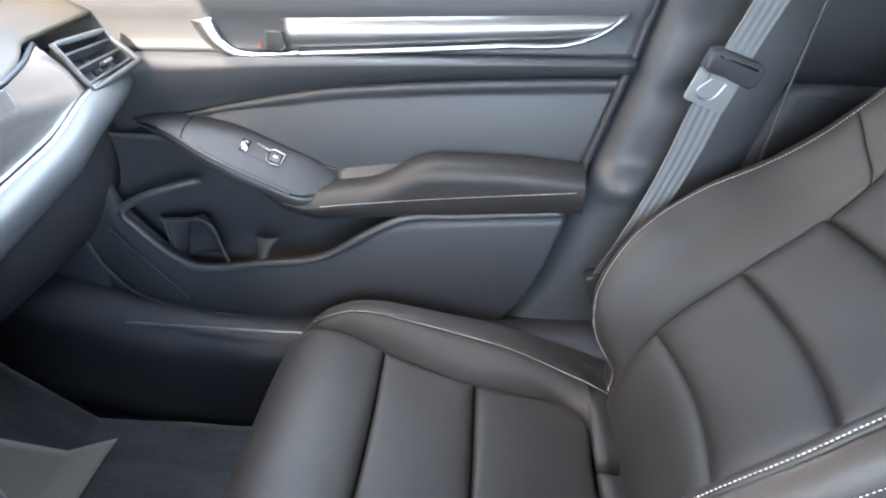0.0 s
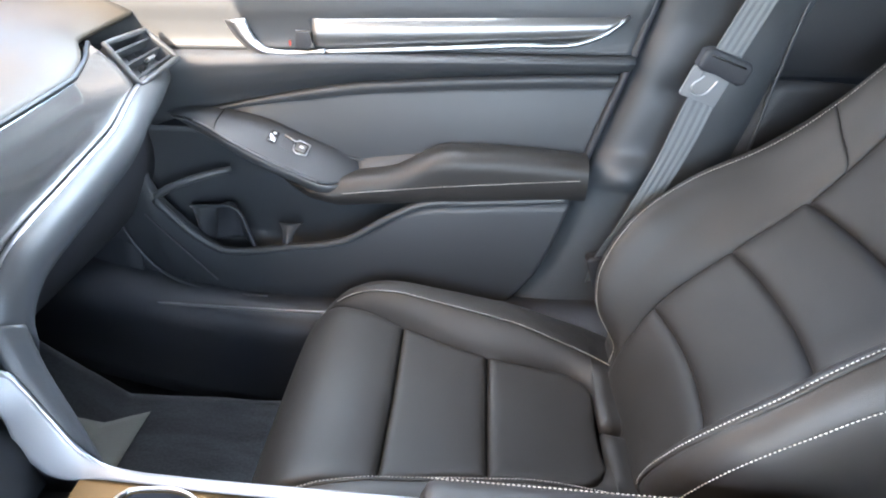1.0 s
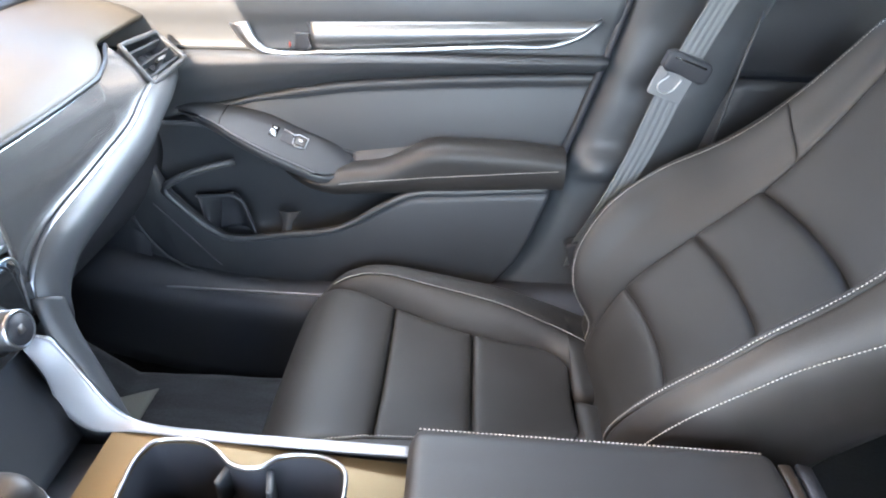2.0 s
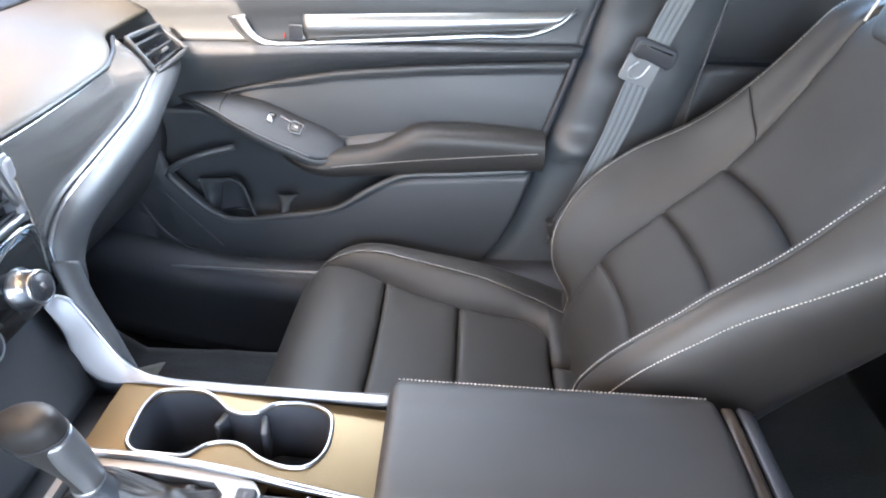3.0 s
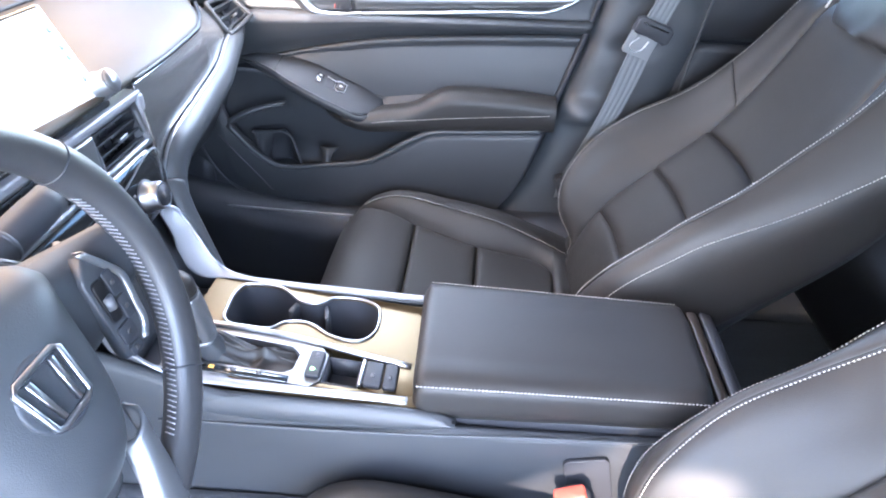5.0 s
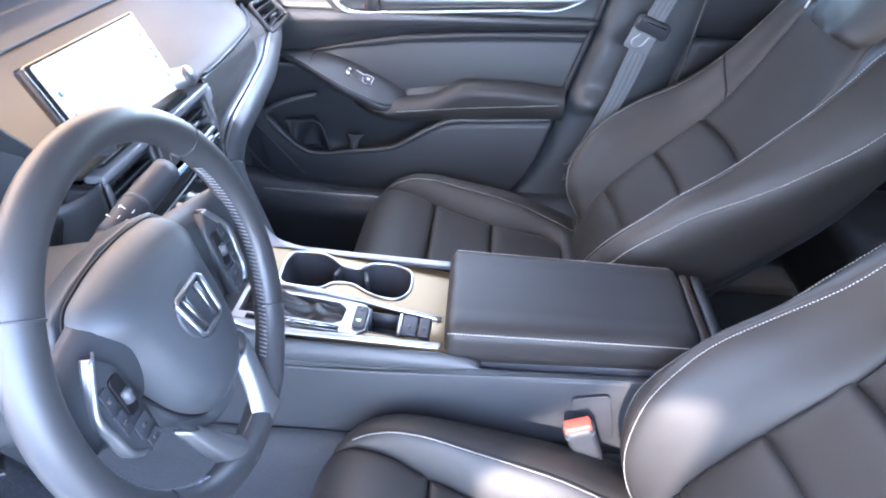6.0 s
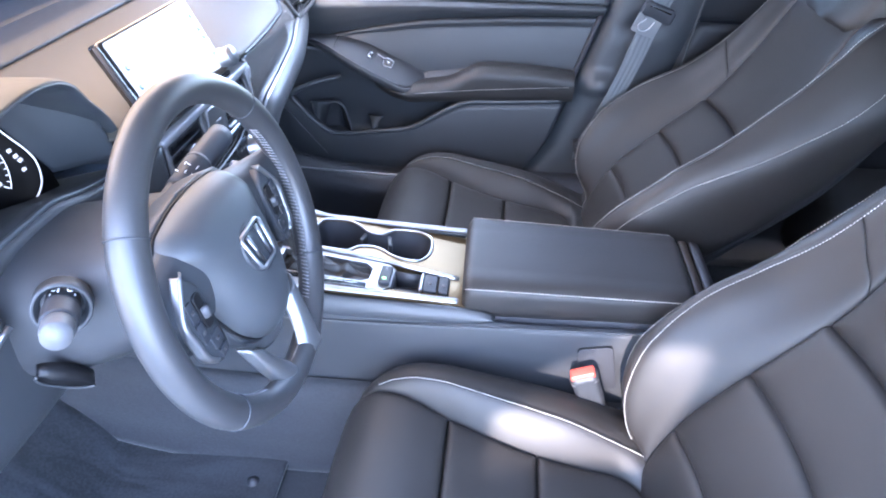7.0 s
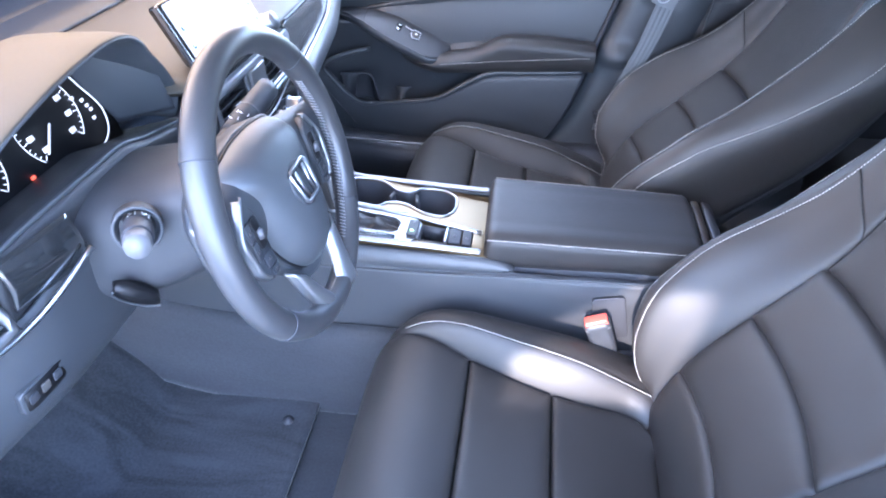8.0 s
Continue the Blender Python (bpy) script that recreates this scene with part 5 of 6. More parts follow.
LINE = [(edge_x(y) + 0.003, y, strip_z(y)) for y in (0.66, 0.58, 0.50, 0.42, 0.34, 0.27, 0.22, 0.18, 0.155, 0.14)] + [(-0.400, 0.133, 0.605), (-0.400, 0.129, 0.598)]
part("chrome_line", tube(LINE, 0.0032, 8, steps=70), CHROME, DB, "thin bright chrome line")


def pad(u, v):
    """soft knee pad below the chrome line, turning down beside the centre stack"""
    p = spl(LINE)(v)
    y = p[1]
    k = max(0, min(1, (0.22 - y) / 0.09))
    out = 0.017 - 0.003 * k
    sec = spl([(p[0] - 0.004, y, p[2] - 0.002), (p[0] + 0.55 * out, y + 0.008 * k, p[2] - 0.005 * (1 - k)), (p[0] + out, y + 0.018 * k, p[2] - 0.020 + 0.008 * k), (p[0] + 0.6 * out, y + 0.026 * k, p[2] - 0.037), (p[0] - 0.03, y + 0.030 * k, p[2] - 0.047), (p[0] - 0.12, y + 0.030 * k, p[2] - 0.047)])
    return sec(u)


part("knee_pad", sheet(pad, 26, 70, thick=0.004), SOFT, DB, "grey padded roll below the chrome line")
part("pad_leg", loft([[(x0, y0, z0), (x0 + 0.010 * k, y0 + 0.006 * k, z0 - 0.002), (x0 + 0.016 * k, y0 + 0.014 * k, z0 - 0.008), (x0 + 0.008 * k, y0 + 0.024 * k, z0 - 0.022), (x0 - 0.04, y0 + 0.034 * k, z0 - 0.03)] for x0, y0, z0, k in ((-0.401, 0.130, 0.610, 1.0), (-0.388, 0.119, 0.578, 0.95), (-0.368, 0.110, 0.533, 0.85), (-0.346, 0.1035, 0.487, 0.6), (-0.330, 0.100, 0.462, 0.3))], 40, 20, thick=0.004), SOFT, DB, "padded leg down to the console")
part("glove_box", loft([[(-0.53, y, 0.62) for y in (0.14, 0.3, 0.5, 0.68)], [(-0.54, y, 0.52) for y in (0.14, 0.3, 0.5, 0.68)], [(-0.60, y, 0.42) for y in (0.14, 0.3, 0.5, 0.68)], [(-0.70, y, 0.36) for y in (0.14, 0.3, 0.5, 0.68)], [(-0.95, y, 0.40) for y in (0.14, 0.3, 0.5, 0.68)]], 24, 14, thick=0.01), DARK, DB, "glove box under the dash")
# kick panel darkened too, to carry the shade of the footwell
part("kick_panel", loft([[(-0.95, 0.60, 0.10), (-0.95, 0.64, 0.35), (-0.95, 0.67, 0.62)], [(-0.72, 0.60, 0.10), (-0.72, 0.645, 0.35), (-0.72, 0.67, 0.62)], [(-0.60, 0.60, 0.10), (-0.58, 0.648, 0.33), (-0.58, 0.68, 0.62)]], 12, 14, thick=0.006), DARK, DB)
part("wheel_arch_trim", tube([(-0.60, 0.636, 0.48), (-0.585, 0.634, 0.40), (-0.54, 0.632, 0.33), (-0.46, 0.63, 0.295), (-0.36, 0.63, 0.288)], 0.0025, 6, steps=24), SOFT, DB)


# air vents: rim, hollow and slats, with a thumb tab
def vent(name, c00, c10, c11, c01, n, rim_mat, tab=0.5, wide=0.0042):
    """corners: lower near, lower far, upper far, upper near"""
    P = [Vector(c) for c in (c00, c10, c11, c01)]

    def q(a, b):
        return (P[0] * (1 - a) + P[1] * a) * (1 - b) + (P[3] * (1 - a) + P[2] * a) * b
    nrm = (P[1] - P[0]).cross(P[3] - P[0]).normalized()
    if nrm.x < 0:
        nrm = -nrm
    V = part(name, tube([q(a, b) + nrm * 0.002 for a, b in [(k / 8, 0) for k in range(8)] + [(1, k / 4) for k in range(4)] + [(1 - k / 8, 1) for k in range(8)] + [(0, 1 - k / 4) for k in range(4)]], wide, 8, loop=True), rim_mat, DB, "bright-rimmed air vent")
    bm = bmesh.new()
    f = [bm.verts.new(q(a, b)) for a, b in ((0, 0), (1, 0), (1, 1), (0, 1))]
    g = [bm.verts.new(q(a, b) - nrm * 0.03) for a, b in ((0.06, 0.06), (0.94, 0.06), (0.94, 0.94), (0.06, 0.94))]
    bm.faces.new(g)
    for i in range(4):
        bm.faces.new((f[i], f[(i + 1) % 4], g[(i + 1) % 4], g[i]))
    part("hollow", bm, DARK, V, smooth=False)
    for k in range(n):
        b = (k + 0.6) / (n + 0.2)
        up = (q(0.5, 1) - q(0.5, 0)).normalized()
        bm = bmesh.new()
        vs = [bm.verts.new(q(a, b) + d) for d in (nrm * -0.001, nrm * -0.017 - up * 0.005, nrm * -0.017 - up * 0.0075, nrm * -0.001 - up * 0.0030) for a in (0.03, 0.97)]
        for i in range(4):
            j = (i + 1) % 4
            bm.faces.new((vs[2 * i], vs[2 * i + 1], vs[2 * j + 1], vs[2 * j]))
        part("slat", bm, HARD, V, smooth=False)
    for k in range(5):
        a = (k + 1) / 6
        part("vane", tube([q(a, 0.08) - nrm * 0.022, q(a, 0.92) - nrm * 0.022], 0.0012, 4), DARK, V)
    m = frame_of(q(0.55, tab) + nrm * 0.001, (q(1, tab) - q(0, tab)), nrm)
    part("thumb_tab", slab(rounded(-0.010, -0.0025, 0.010, 0.002, 0.002, 3), m, -0.004, 0.004, 0.0012), SILVER, V, "bright thumb tab")
    return V


vent("air_vent", (-0.447, 0.541, 0.686), (-0.447, 0.658, 0.693), (-0.485, 0.655, 0.732), (-0.485, 0.545, 0.738), 3, SOFT, 0.35, 0.0042)
# centre stack
part("stack_face", loft([[(-0.455, y, 0.735) for y in (-0.15, -0.07, 0, 0.07, 0.15)], [(-0.455, y, 0.67) for y in (-0.15, -0.07, 0, 0.07, 0.145)], [(-0.414, y, 0.655) for y in (-0.15, -0.07, 0, 0.07, 0.145)], [(-0.404, y, 0.62) for y in (-0.14, -0.07, 0, 0.07, 0.135)], [(-0.402, y, 0.585) for y in (-0.13, -0.07, 0, 0.07, 0.125)], [(-0.44, y, 0.575) for y in (-0.12, -0.07, 0, 0.07, 0.12)]], 20, 16, thick=0.005), GLOSS, DB, "gloss black centre stack")
part("stack_cheek", box((-0.450, 0.134, 0.655), (-0.412, 0.146, 0.724), 0.003), GLOSS, DB)
part("stack_cheek", box((-0.450, -0.172, 0.640), (-0.412, -0.156, 0.724), 0.004), HARD, DB)
part("stack_flank", loft([[(-0.413, -0.158, z) for z in (0.60, 0.66, 0.728)], [(-0.420, -0.180, z) for z in (0.60, 0.66, 0.724)], [(-0.446, -0.205, z) for z in (0.60, 0.66, 0.718)]], 10, 10, thick=0.004), SOFT, DB, "grey dash face beside the centre vents")
part("vent_frame", box((-0.426, 0.127, 0.660), (-0.405, 0.141, 0.728), 0.005, 3), WING, DB, "broad silver frame of the vent")
part("stack_brow", box((-0.432, -0.154, 0.7225), (-0.407, 0.138, 0.7330), 0.003), WING, DB, "silver bar under the screen")
vent("air_vent", (-0.409, 0.022, 0.667), (-0.410, 0.132, 0.667), (-0.417, 0.124, 0.722), (-0.417, 0.022, 0.722), 4, SILVER, 0.45, 0.005)
vent("air_vent", (-0.409, -0.150, 0.667), (-0.409, -0.040, 0.667), (-0.417, -0.040, 0.722), (-0.417, -0.145, 0.722), 4, SILVER, 0.45, 0.005)
hz = part("hazard_panel", box((-0.418, -0.036, 0.672), (-0.404, 0.018, 0.722), 0.003), BAND, DB, "silver panel with the hazard switch")
part("hazard_switch", slab([(-0.014, -0.012), (0.014, -0.012), (0.010, 0.010), (-0.010, 0.010)], frame_of((-0.404, -0.008, 0.688), (0, 1, 0), (1, 0, 0.1)), -0.002, 0.002, 0.001), BAND, hz)
part("climate_panel", slab([(-0.15, -0.032), (0.115, -0.032), (0.128, 0.036), (-0.15, 0.020)], frame_of((-0.402, 0.0, 0.613), (0, 1, 0), (0.98, 0, 0.18)), -0.01, 0.003, 0.002), GLOSS, DB, "gloss black climate panel")
part("climate_edge", tube([(-0.399, -0.15, 0.634), (-0.398, 0.02, 0.641), (-0.3985, 0.128, 0.652), (-0.398, 0.124, 0.62), (-0.396, 0.115, 0.585)], 0.0014, 6, steps=40), SILVER, DB, "bright edge of the climate panel")
for y, z in ((0.078, 0.612), (-0.005, 0.606), (-0.095, 0.602)):
    m = frame_of((-0.399, y, z), (0, 1, 0), (0.98, 0, 0.18))
    kn = part("climate_knob", turned([(0.021, 0), (0.021, 0.003), (0.0185, 0.004), (0.0180, 0.022), (0.017, 0.0245), (0.0150, 0.025), (0.0145, 0.0235), (0.0, 0.0235)], m), CHROME, DB, "satin silver climate knob")
    part("knob_face", turned([(0.0143, 0.0236), (0.0143, 0.0248), (0.0, 0.0250)], m, 20), DARK, kn)
    part("knob_mark", slab(rounded(-0.0035, -0.004, 0.0035, 0.004, 0.001, 2), m, 0.0250, 0.0256, 0), GREY, kn)
    part("knob_ring", turned([(0.0212, 0.001), (0.0225, 0.002), (0.0212, 0.004)], m, 24), SILVER, kn, "thin ring")
for i, (y, z) in enumerate(((0.040, 0.628), (0.030, 0.628), (0.048, 0.628), (0.035, 0.600), (-0.045, 0.622))):
    part("climate_mark", slab(rounded(-0.003, -0.002, 0.003, 0.002, 0.0008, 2), frame_of((-0.3985, y, z), (0, 1, 0), (0.98, 0, 0.18)), 0.003, 0.0034, 0), GREY, DB)
# open cubby below the stack
part("cubby", loft([[(-0.42, y, 0.578) for y in (-0.11, 0, 0.11)], [(-0.50, y, 0.56) for y in (-0.10, 0, 0.10)], [(-0.50, y, 0.47) for y in (-0.09, 0, 0.09)], [(-0.42, y, 0.455) for y in (-0.09, 0, 0.09)], [(-0.33, y, 0.455) for y in (-0.09, 0, 0.09)]], 24, 8, thick=0.004), DARK, DB, "dark open cubby")
part("cubby_door", loft([[(-0.412, y, 0.577) for y in (-0.105, 0, 0.105)], [(-0.395, y, 0.53) for y in (-0.098, 0, 0.098)], [(-0.372, y, 0.470) for y in (-0.088, 0, 0.088)]], 10, 8, thick=0.004), HARD, DB, "dark flap of the cubby")
part("flap_line", tube([(-0.374, 0.086, 0.474), (-0.400, 0.097, 0.545)], 0.002, 6), CHROME, DB)

# display
SC = frame_of((-0.437, -0.026, 0.790), (0.02, 1, 0.0), (0.90, -0.03, 0.43))
scr = part("display", slab(rounded(-0.112, -0.060, 0.103, 0.064, 0.006, 4), SC, -0.016, 0.0, 0.003), GLOSS, DB, "upright touch screen with white picture")
part("screen_face", slab(rounded(-0.105, -0.050, 0.098, 0.060, 0.004, 3), SC, 0.0, 0.0012, 0), SCREEN, scr, "lit white screen")
for x, y in ((-0.094, -0.002), (-0.094, -0.024), (-0.094, 0.024), (0.089, -0.022), (0.089, 0.004), (0.089, 0.016), (0.089, 0.036)):
    part("screen_icon", slab(rounded(x - 0.003, y - 0.003, x + 0.003, y + 0.003, 0.001, 2), SC, 0.0012, 0.0018, 0), ICON, scr)
part("display_edge", tube([SC @ Vector((-0.112, y, -0.006)) for y in (-0.057, 0.061)], 0.003, 8), DARK, scr)
for x in (-0.104, 0.101):
    m = SC @ Matrix.Translation((x, -0.036, 0.0))
    kk = part("radio_knob", turned([(0.017, -0.01), (0.017, 0.002), (0.0145, 0.004), (0.0145, 0.019), (0.013, 0.021), (0.0, 0.021)], m), SILVER, scr, "satin silver radio knob")
    part("knob_face", turned([(0.0115, 0.0212), (0.0112, 0.0222), (0.0, 0.0224)], m, 20), SILVER, kk)
part("display_foot", box((-0.50, -0.11, 0.735), (-0.44, 0.11, 0.765), 0.006), DARK, scr)
part("tweeter_grille", slab(rounded(-0.05, -0.018, 0.05, 0.018, 0.008, 4), frame_of((-0.68, 0.60, 0.789), (0.5, 0.8, 0), (0, 0, 1)), 0, 0.003, 0.001), DARK, DB, "small defroster grille")
for k in range(7):
    part("grille_bar", slab([(-0.043 + 0.0133 * k, -0.016), (-0.037 + 0.0133 * k, -0.016), (-0.037 + 0.0133 * k, 0.016), (-0.043 + 0.0133 * k, 0.016)], frame_of((-0.68, 0.60, 0.792), (0.5, 0.8, 0), (0, 0, 1)), 0, 0.002, 0), HARD, DB)

# instrument binnacle
BY, BZ = -0.375, 0.735


ARCH = spl([(-0.176, 0.715), (-0.180, 0.762), (-0.203, 0.795), (-0.226, 0.820), (-0.242, 0.840), (-0.264, 0.853), (-0.300, 0.860), (-0.352, 0.858), (-0.405, 0.851), (-0.45, 0.841), (-0.488, 0.830), (-0.535, 0.808), (-0.575, 0.77), (-0.595, 0.715)])


def hood(u, v):
    yy, zz = ARCH(v)
    lip = -0.432 - 0.030 * (1 - math.sin(math.pi * v) ** 0.5)
    sec = spl([(-0.545, 0.90), (-0.48, 0.945), (lip, 0.97), (lip + 0.004, 0.985), (lip - 0.003, 1.0), (-0.50, 0.99), (-0.62, 0.88)])
    x, k = sec(u)
    zk = zz if u < 0.4 else zz
    return (x, BY + (yy - BY) * k, BZ + (zk - BZ) * k - (0.03 * max(0, u - 0.75) / 0.25))


BIN = part("binnacle", sheet(lambda u, v: hood(0.36 + 0.64 * u, v), 30, 70, thick=0.004), DASH, DB, "arched hood over the instruments")
part("hood_lining", sheet(lambda u, v: Vector(hood(0.37 * u, v)) - Vector((0.0005, 0, 0)), 20, 70, thick=0.003), SOFT, BIN, "grey inside of the instrument hood")
GM = frame_of((-0.525, BY, 0.770), (0.0, 1, 0), (0.95, 0, 0.30))
gp = part("gauge_face", slab([(-0.19, -0.070), (0.146, -0.070), (0.150, -0.035), (0.128, 0.030), (0.098, 0.085), (-0.19, 0.085)], GM, -0.01, 0.0, 0), GAUGE_BLACK, BIN, "black instrument face")
for cx in (0.052, -0.082):
    for k in range(33):
        a = radians(225 - 270 * k / 32)
        r0 = 0.046 if k % 4 else 0.042
        part("dial_tick", tube([GM @ Vector((cx + r0 * math.cos(a), r0 * math.sin(a), 0.001)), GM @ Vector((cx + 0.049 * math.cos(a), 0.049 * math.sin(a), 0.001))], 0.0007, 4), GAUGE_LIT, gp)
    for k in range(0, 9):
        a = radians(225 - 270 * k / 8)
        m = GM @ Matrix.Translation((cx + 0.035 * math.cos(a), 0.035 * math.sin(a), 0.0005))
        part("dial_figure", slab(rounded(-0.005, -0.003, 0.005, 0.003, 0.001, 2), m, 0, 0.0006, 0), GAUGE_LIT, gp)
    part("needle", tube([GM @ Vector((cx - 0.002, -0.004, 0.003)), GM @ Vector((cx - 0.028, -0.030, 0.003))], 0.0013, 5), GAUGE_LIT, gp, "white needle")
    part("dial_arc", tube([GM @ Vector((cx + 0.0505 * math.cos(radians(225 - 270 * k / 40)), 0.0505 * math.sin(radians(225 - 270 * k / 40)), 0.001)) for k in range(41)], 0.0006, 4), GAUGE_LIT, gp)
part("dial_frame", tube([GM @ Vector((x, y, 0.002)) for x, y in ((0.088, 0.056), (0.105, 0.045), (0.124, 0.010), (0.136, -0.030), (0.130, -0.044), (0.085, -0.064), (0.065, -0.066))], 0.0010, 5, steps=40), GAUGE_LIT, gp)
for x, y, mm in ((0.008, -0.050, LAMP_RED), (-0.010, -0.040, LAMP_RED), (0.090, 0.036, GAUGE_LIT), (0.104, 0.004, GAUGE_LIT), (0.116, -0.004, GAUGE_LIT), (0.119, -0.012, GAUGE_LIT), (0.121, -0.018, GAUGE_LIT), (0.118, -0.028, GAUGE_LIT), (0.018, -0.060, LAMP_RED)):
    part("telltale", slab(rounded(x - 0.003, y - 0.002, x + 0.003, y + 0.002, 0.001, 2), GM, 0, 0.0008, 0), mm, gp)


def sill_lip(y):
    return smo(y, (-0.55, -0.47, -0.335, -0.278, -0.214, -0.18), (0.742, 0.746, 0.746, 0.732, 0.719, 0.712))


def binnacle_sill(u, v):
    y = -0.548 + 0.366 * v
    z = sill_lip(y)
    return spl([(-0.545, y, z - 0.026), (-0.48, y, z - 0.008), (-0.446, y, z), (-0.437, y, z - 0.003), (-0.440, y, z - 0.035), (-0.452, y, z - 0.085), (-0.50, y, z - 0.12)])(u)


part("binnacle_sill", sheet(binnacle_sill, 30, 40, thick=0.004), COLUMN, BIN, "lower lip of the binnacle")
part("sill_edge", tube([(-0.441, -0.545 + 0.36 * k / 40, sill_lip(-0.545 + 0.36 * k / 40) + 0.001) for k in range(41)], 0.0028, 8), SOFT, BIN)

# light cheek of the hood between the dials and the lip
CHEEK = [Vector((-0.552, -0.268, 0.846)), Vector((-0.512, -0.222, 0.722)), Vector((-0.452, -0.206, 0.800)), Vector((-0.452, -0.182, 0.728))]
part("binnacle_cheek", sheet(lambda u, v: (CHEEK[0] * (1 - u) + CHEEK[2] * u) * (1 - v) + (CHEEK[1] * (1 - u) + CHEEK[3] * u) * v - Vector((0, 0.004, 0.002)) * math.sin(math.pi * u) * math.sin(math.pi * v), 14, 14, thick=0.003), SOFT, BIN, "grey cheek inside the hood")

# driver's side lower dash
part("driver_band", loft([[(edge_x(y) - 0.004, y, 0.742) for y in (-0.545, -0.52, -0.49, -0.46)], [(edge_x(y) + 0.004, y, 0.715) for y in (-0.545, -0.52, -0.49, -0.46)], [(edge_x(y) - 0.002, y, 0.690) for y in (-0.545, -0.52, -0.49, -0.46)]], 10, 16, thick=0.004), GLOSS, DB, "brushed dark trim by the driver's vent")
vent("air_vent", (-0.455, -0.675, 0.672), (-0.435, -0.555, 0.676), (-0.452, -0.560, 0.735), (-0.478, -0.675, 0.738), 3, SILVER, 0.4, 0.0055)
part("driver_line", tube([(-0.475, -0.69, 0.660), (-0.447, -0.60, 0.664), (-0.430, -0.54, 0.670), (-0.415, -0.49, 0.690), (-0.408, -0.46, 0.705)], 0.003, 8, steps=24), CHROME, DB, "thin bright chrome line")
part("driver_knee_pad", loft([[(-0.500 + 0.06 * k, y, z) for k, y, z in ((0, -0.69, 0.66), (0.5, -0.60, 0.664), (0.9, -0.53, 0.672), (1.15, -0.46, 0.70), (1.15, -0.36, 0.66), (1.15, -0.20, 0.66), (1.2, -0.13, 0.61))], [(-0.486 + 0.05 * k, y, z) for k, y, z in ((0, -0.69, 0.625), (0.5, -0.60, 0.628), (0.9, -0.53, 0.63), (1.0, -0.46, 0.64), (1.0, -0.36, 0.62), (1.0, -0.20, 0.62), (1, -0.13, 0.56))], [(-0.500 + 0.05 * k, y, z) for k, y, z in ((0, -0.69, 0.56), (0.5, -0.60, 0.56), (0.9, -0.53, 0.56), (1.0, -0.46, 0.56), (1.0, -0.36, 0.56), (1.0, -0.20, 0.56), (1, -0.13, 0.52))], [(-0.52, y, z) for y, z in ((-0.69, 0.50), (-0.60, 0.50), (-0.53, 0.50), (-0.46, 0.50), (-0.36, 0.50), (-0.20, 0.50), (-0.13, 0.47))], [(-0.75, y, 0.46) for y in (-0.69, -0.60, -0.53, -0.46, -0.36, -0.20, -0.13)]], 30, 40, thick=0.005), HARD, DB, "padded lower dash under the steering column")
pod = part("switch_pod", slab(rounded(-0.030, -0.016, 0.030, 0.016, 0.007, 5), frame_of((-0.443, -0.549, 0.594), (0.15, 1, 0), (1, -0.1, -0.15)), -0.01, 0.0015, 0.0012), HARD, DB, "small switch pod")
part("pod_recess", slab(rounded(-0.026, -0.013, 0.026, 0.013, 0.005, 5), frame_of((-0.443, -0.549, 0.594), (0.15, 1, 0), (1, -0.1, -0.15)), 0.0015, 0.002, 0), GAUGE_BLACK, pod)
for k in range(3):
    part("pod_switch", slab(rounded(-0.022 + 0.016 * k, -0.006, -0.011 + 0.016 * k, 0.006, 0.002, 3), frame_of((-0.443, -0.549, 0.594), (0.15, 1, 0), (1, -0.1, -0.15)), 0.002, 0.0035, 0.0008), GREY if k == 1 else DARK, pod)

# ---------------------------------------------------------------- steering column, stalks and wheel
WC = Vector((-0.2352, -0.3551, 0.7279))
TILT_W = radians(14.4)
WN, WB = Vector((math.cos(TILT_W), 0, math.sin(TILT_W))), Vector((-math.sin(TILT_W), 0, math.cos(TILT_W)))
WM = Matrix.Translation(WC) @ Matrix((Vector((0, 1, 0)), WB, WN)).transposed().to_4x4()  # x across, y up, z to the driver
COL = thing("steering_column", WC - WN * 0.18, "black steering column shroud with stalks and start button", "steering column")


def shroud(rows):
    return loft([[WM @ Vector((w * math.copysign(abs(math.cos(k * math.tau / 16)) ** 0.7, math.cos(k * math.tau / 16)), cy + h * math.copysign(abs(math.sin(k * math.tau / 16)) ** 0.7, math.sin(k * math.tau / 16)), z)) for k in range(16)] for w, h, cy, z in rows], 24, 40, loop_v=True)


part("shroud", shroud([(0.050, 0.045, 0.0, -0.040), (0.064, 0.052, 0.0, -0.044), (0.076, 0.058, -0.002, -0.08), (0.088, 0.066, -0.010, -0.14), (0.094, 0.070, -0.012, -0.20), (0.098, 0.072, -0.012, -0.26)]), COLUMN, COL, "moulded column shroud")
part("collar", shroud([(0.080, 0.048, -0.006, -0.036), (0.106, 0.062, -0.006, -0.043), (0.112, 0.066, -0.006, -0.055), (0.098, 0.060, -0.006, -0.070)]), HARD, COL, "rounded collar behind the wheel")


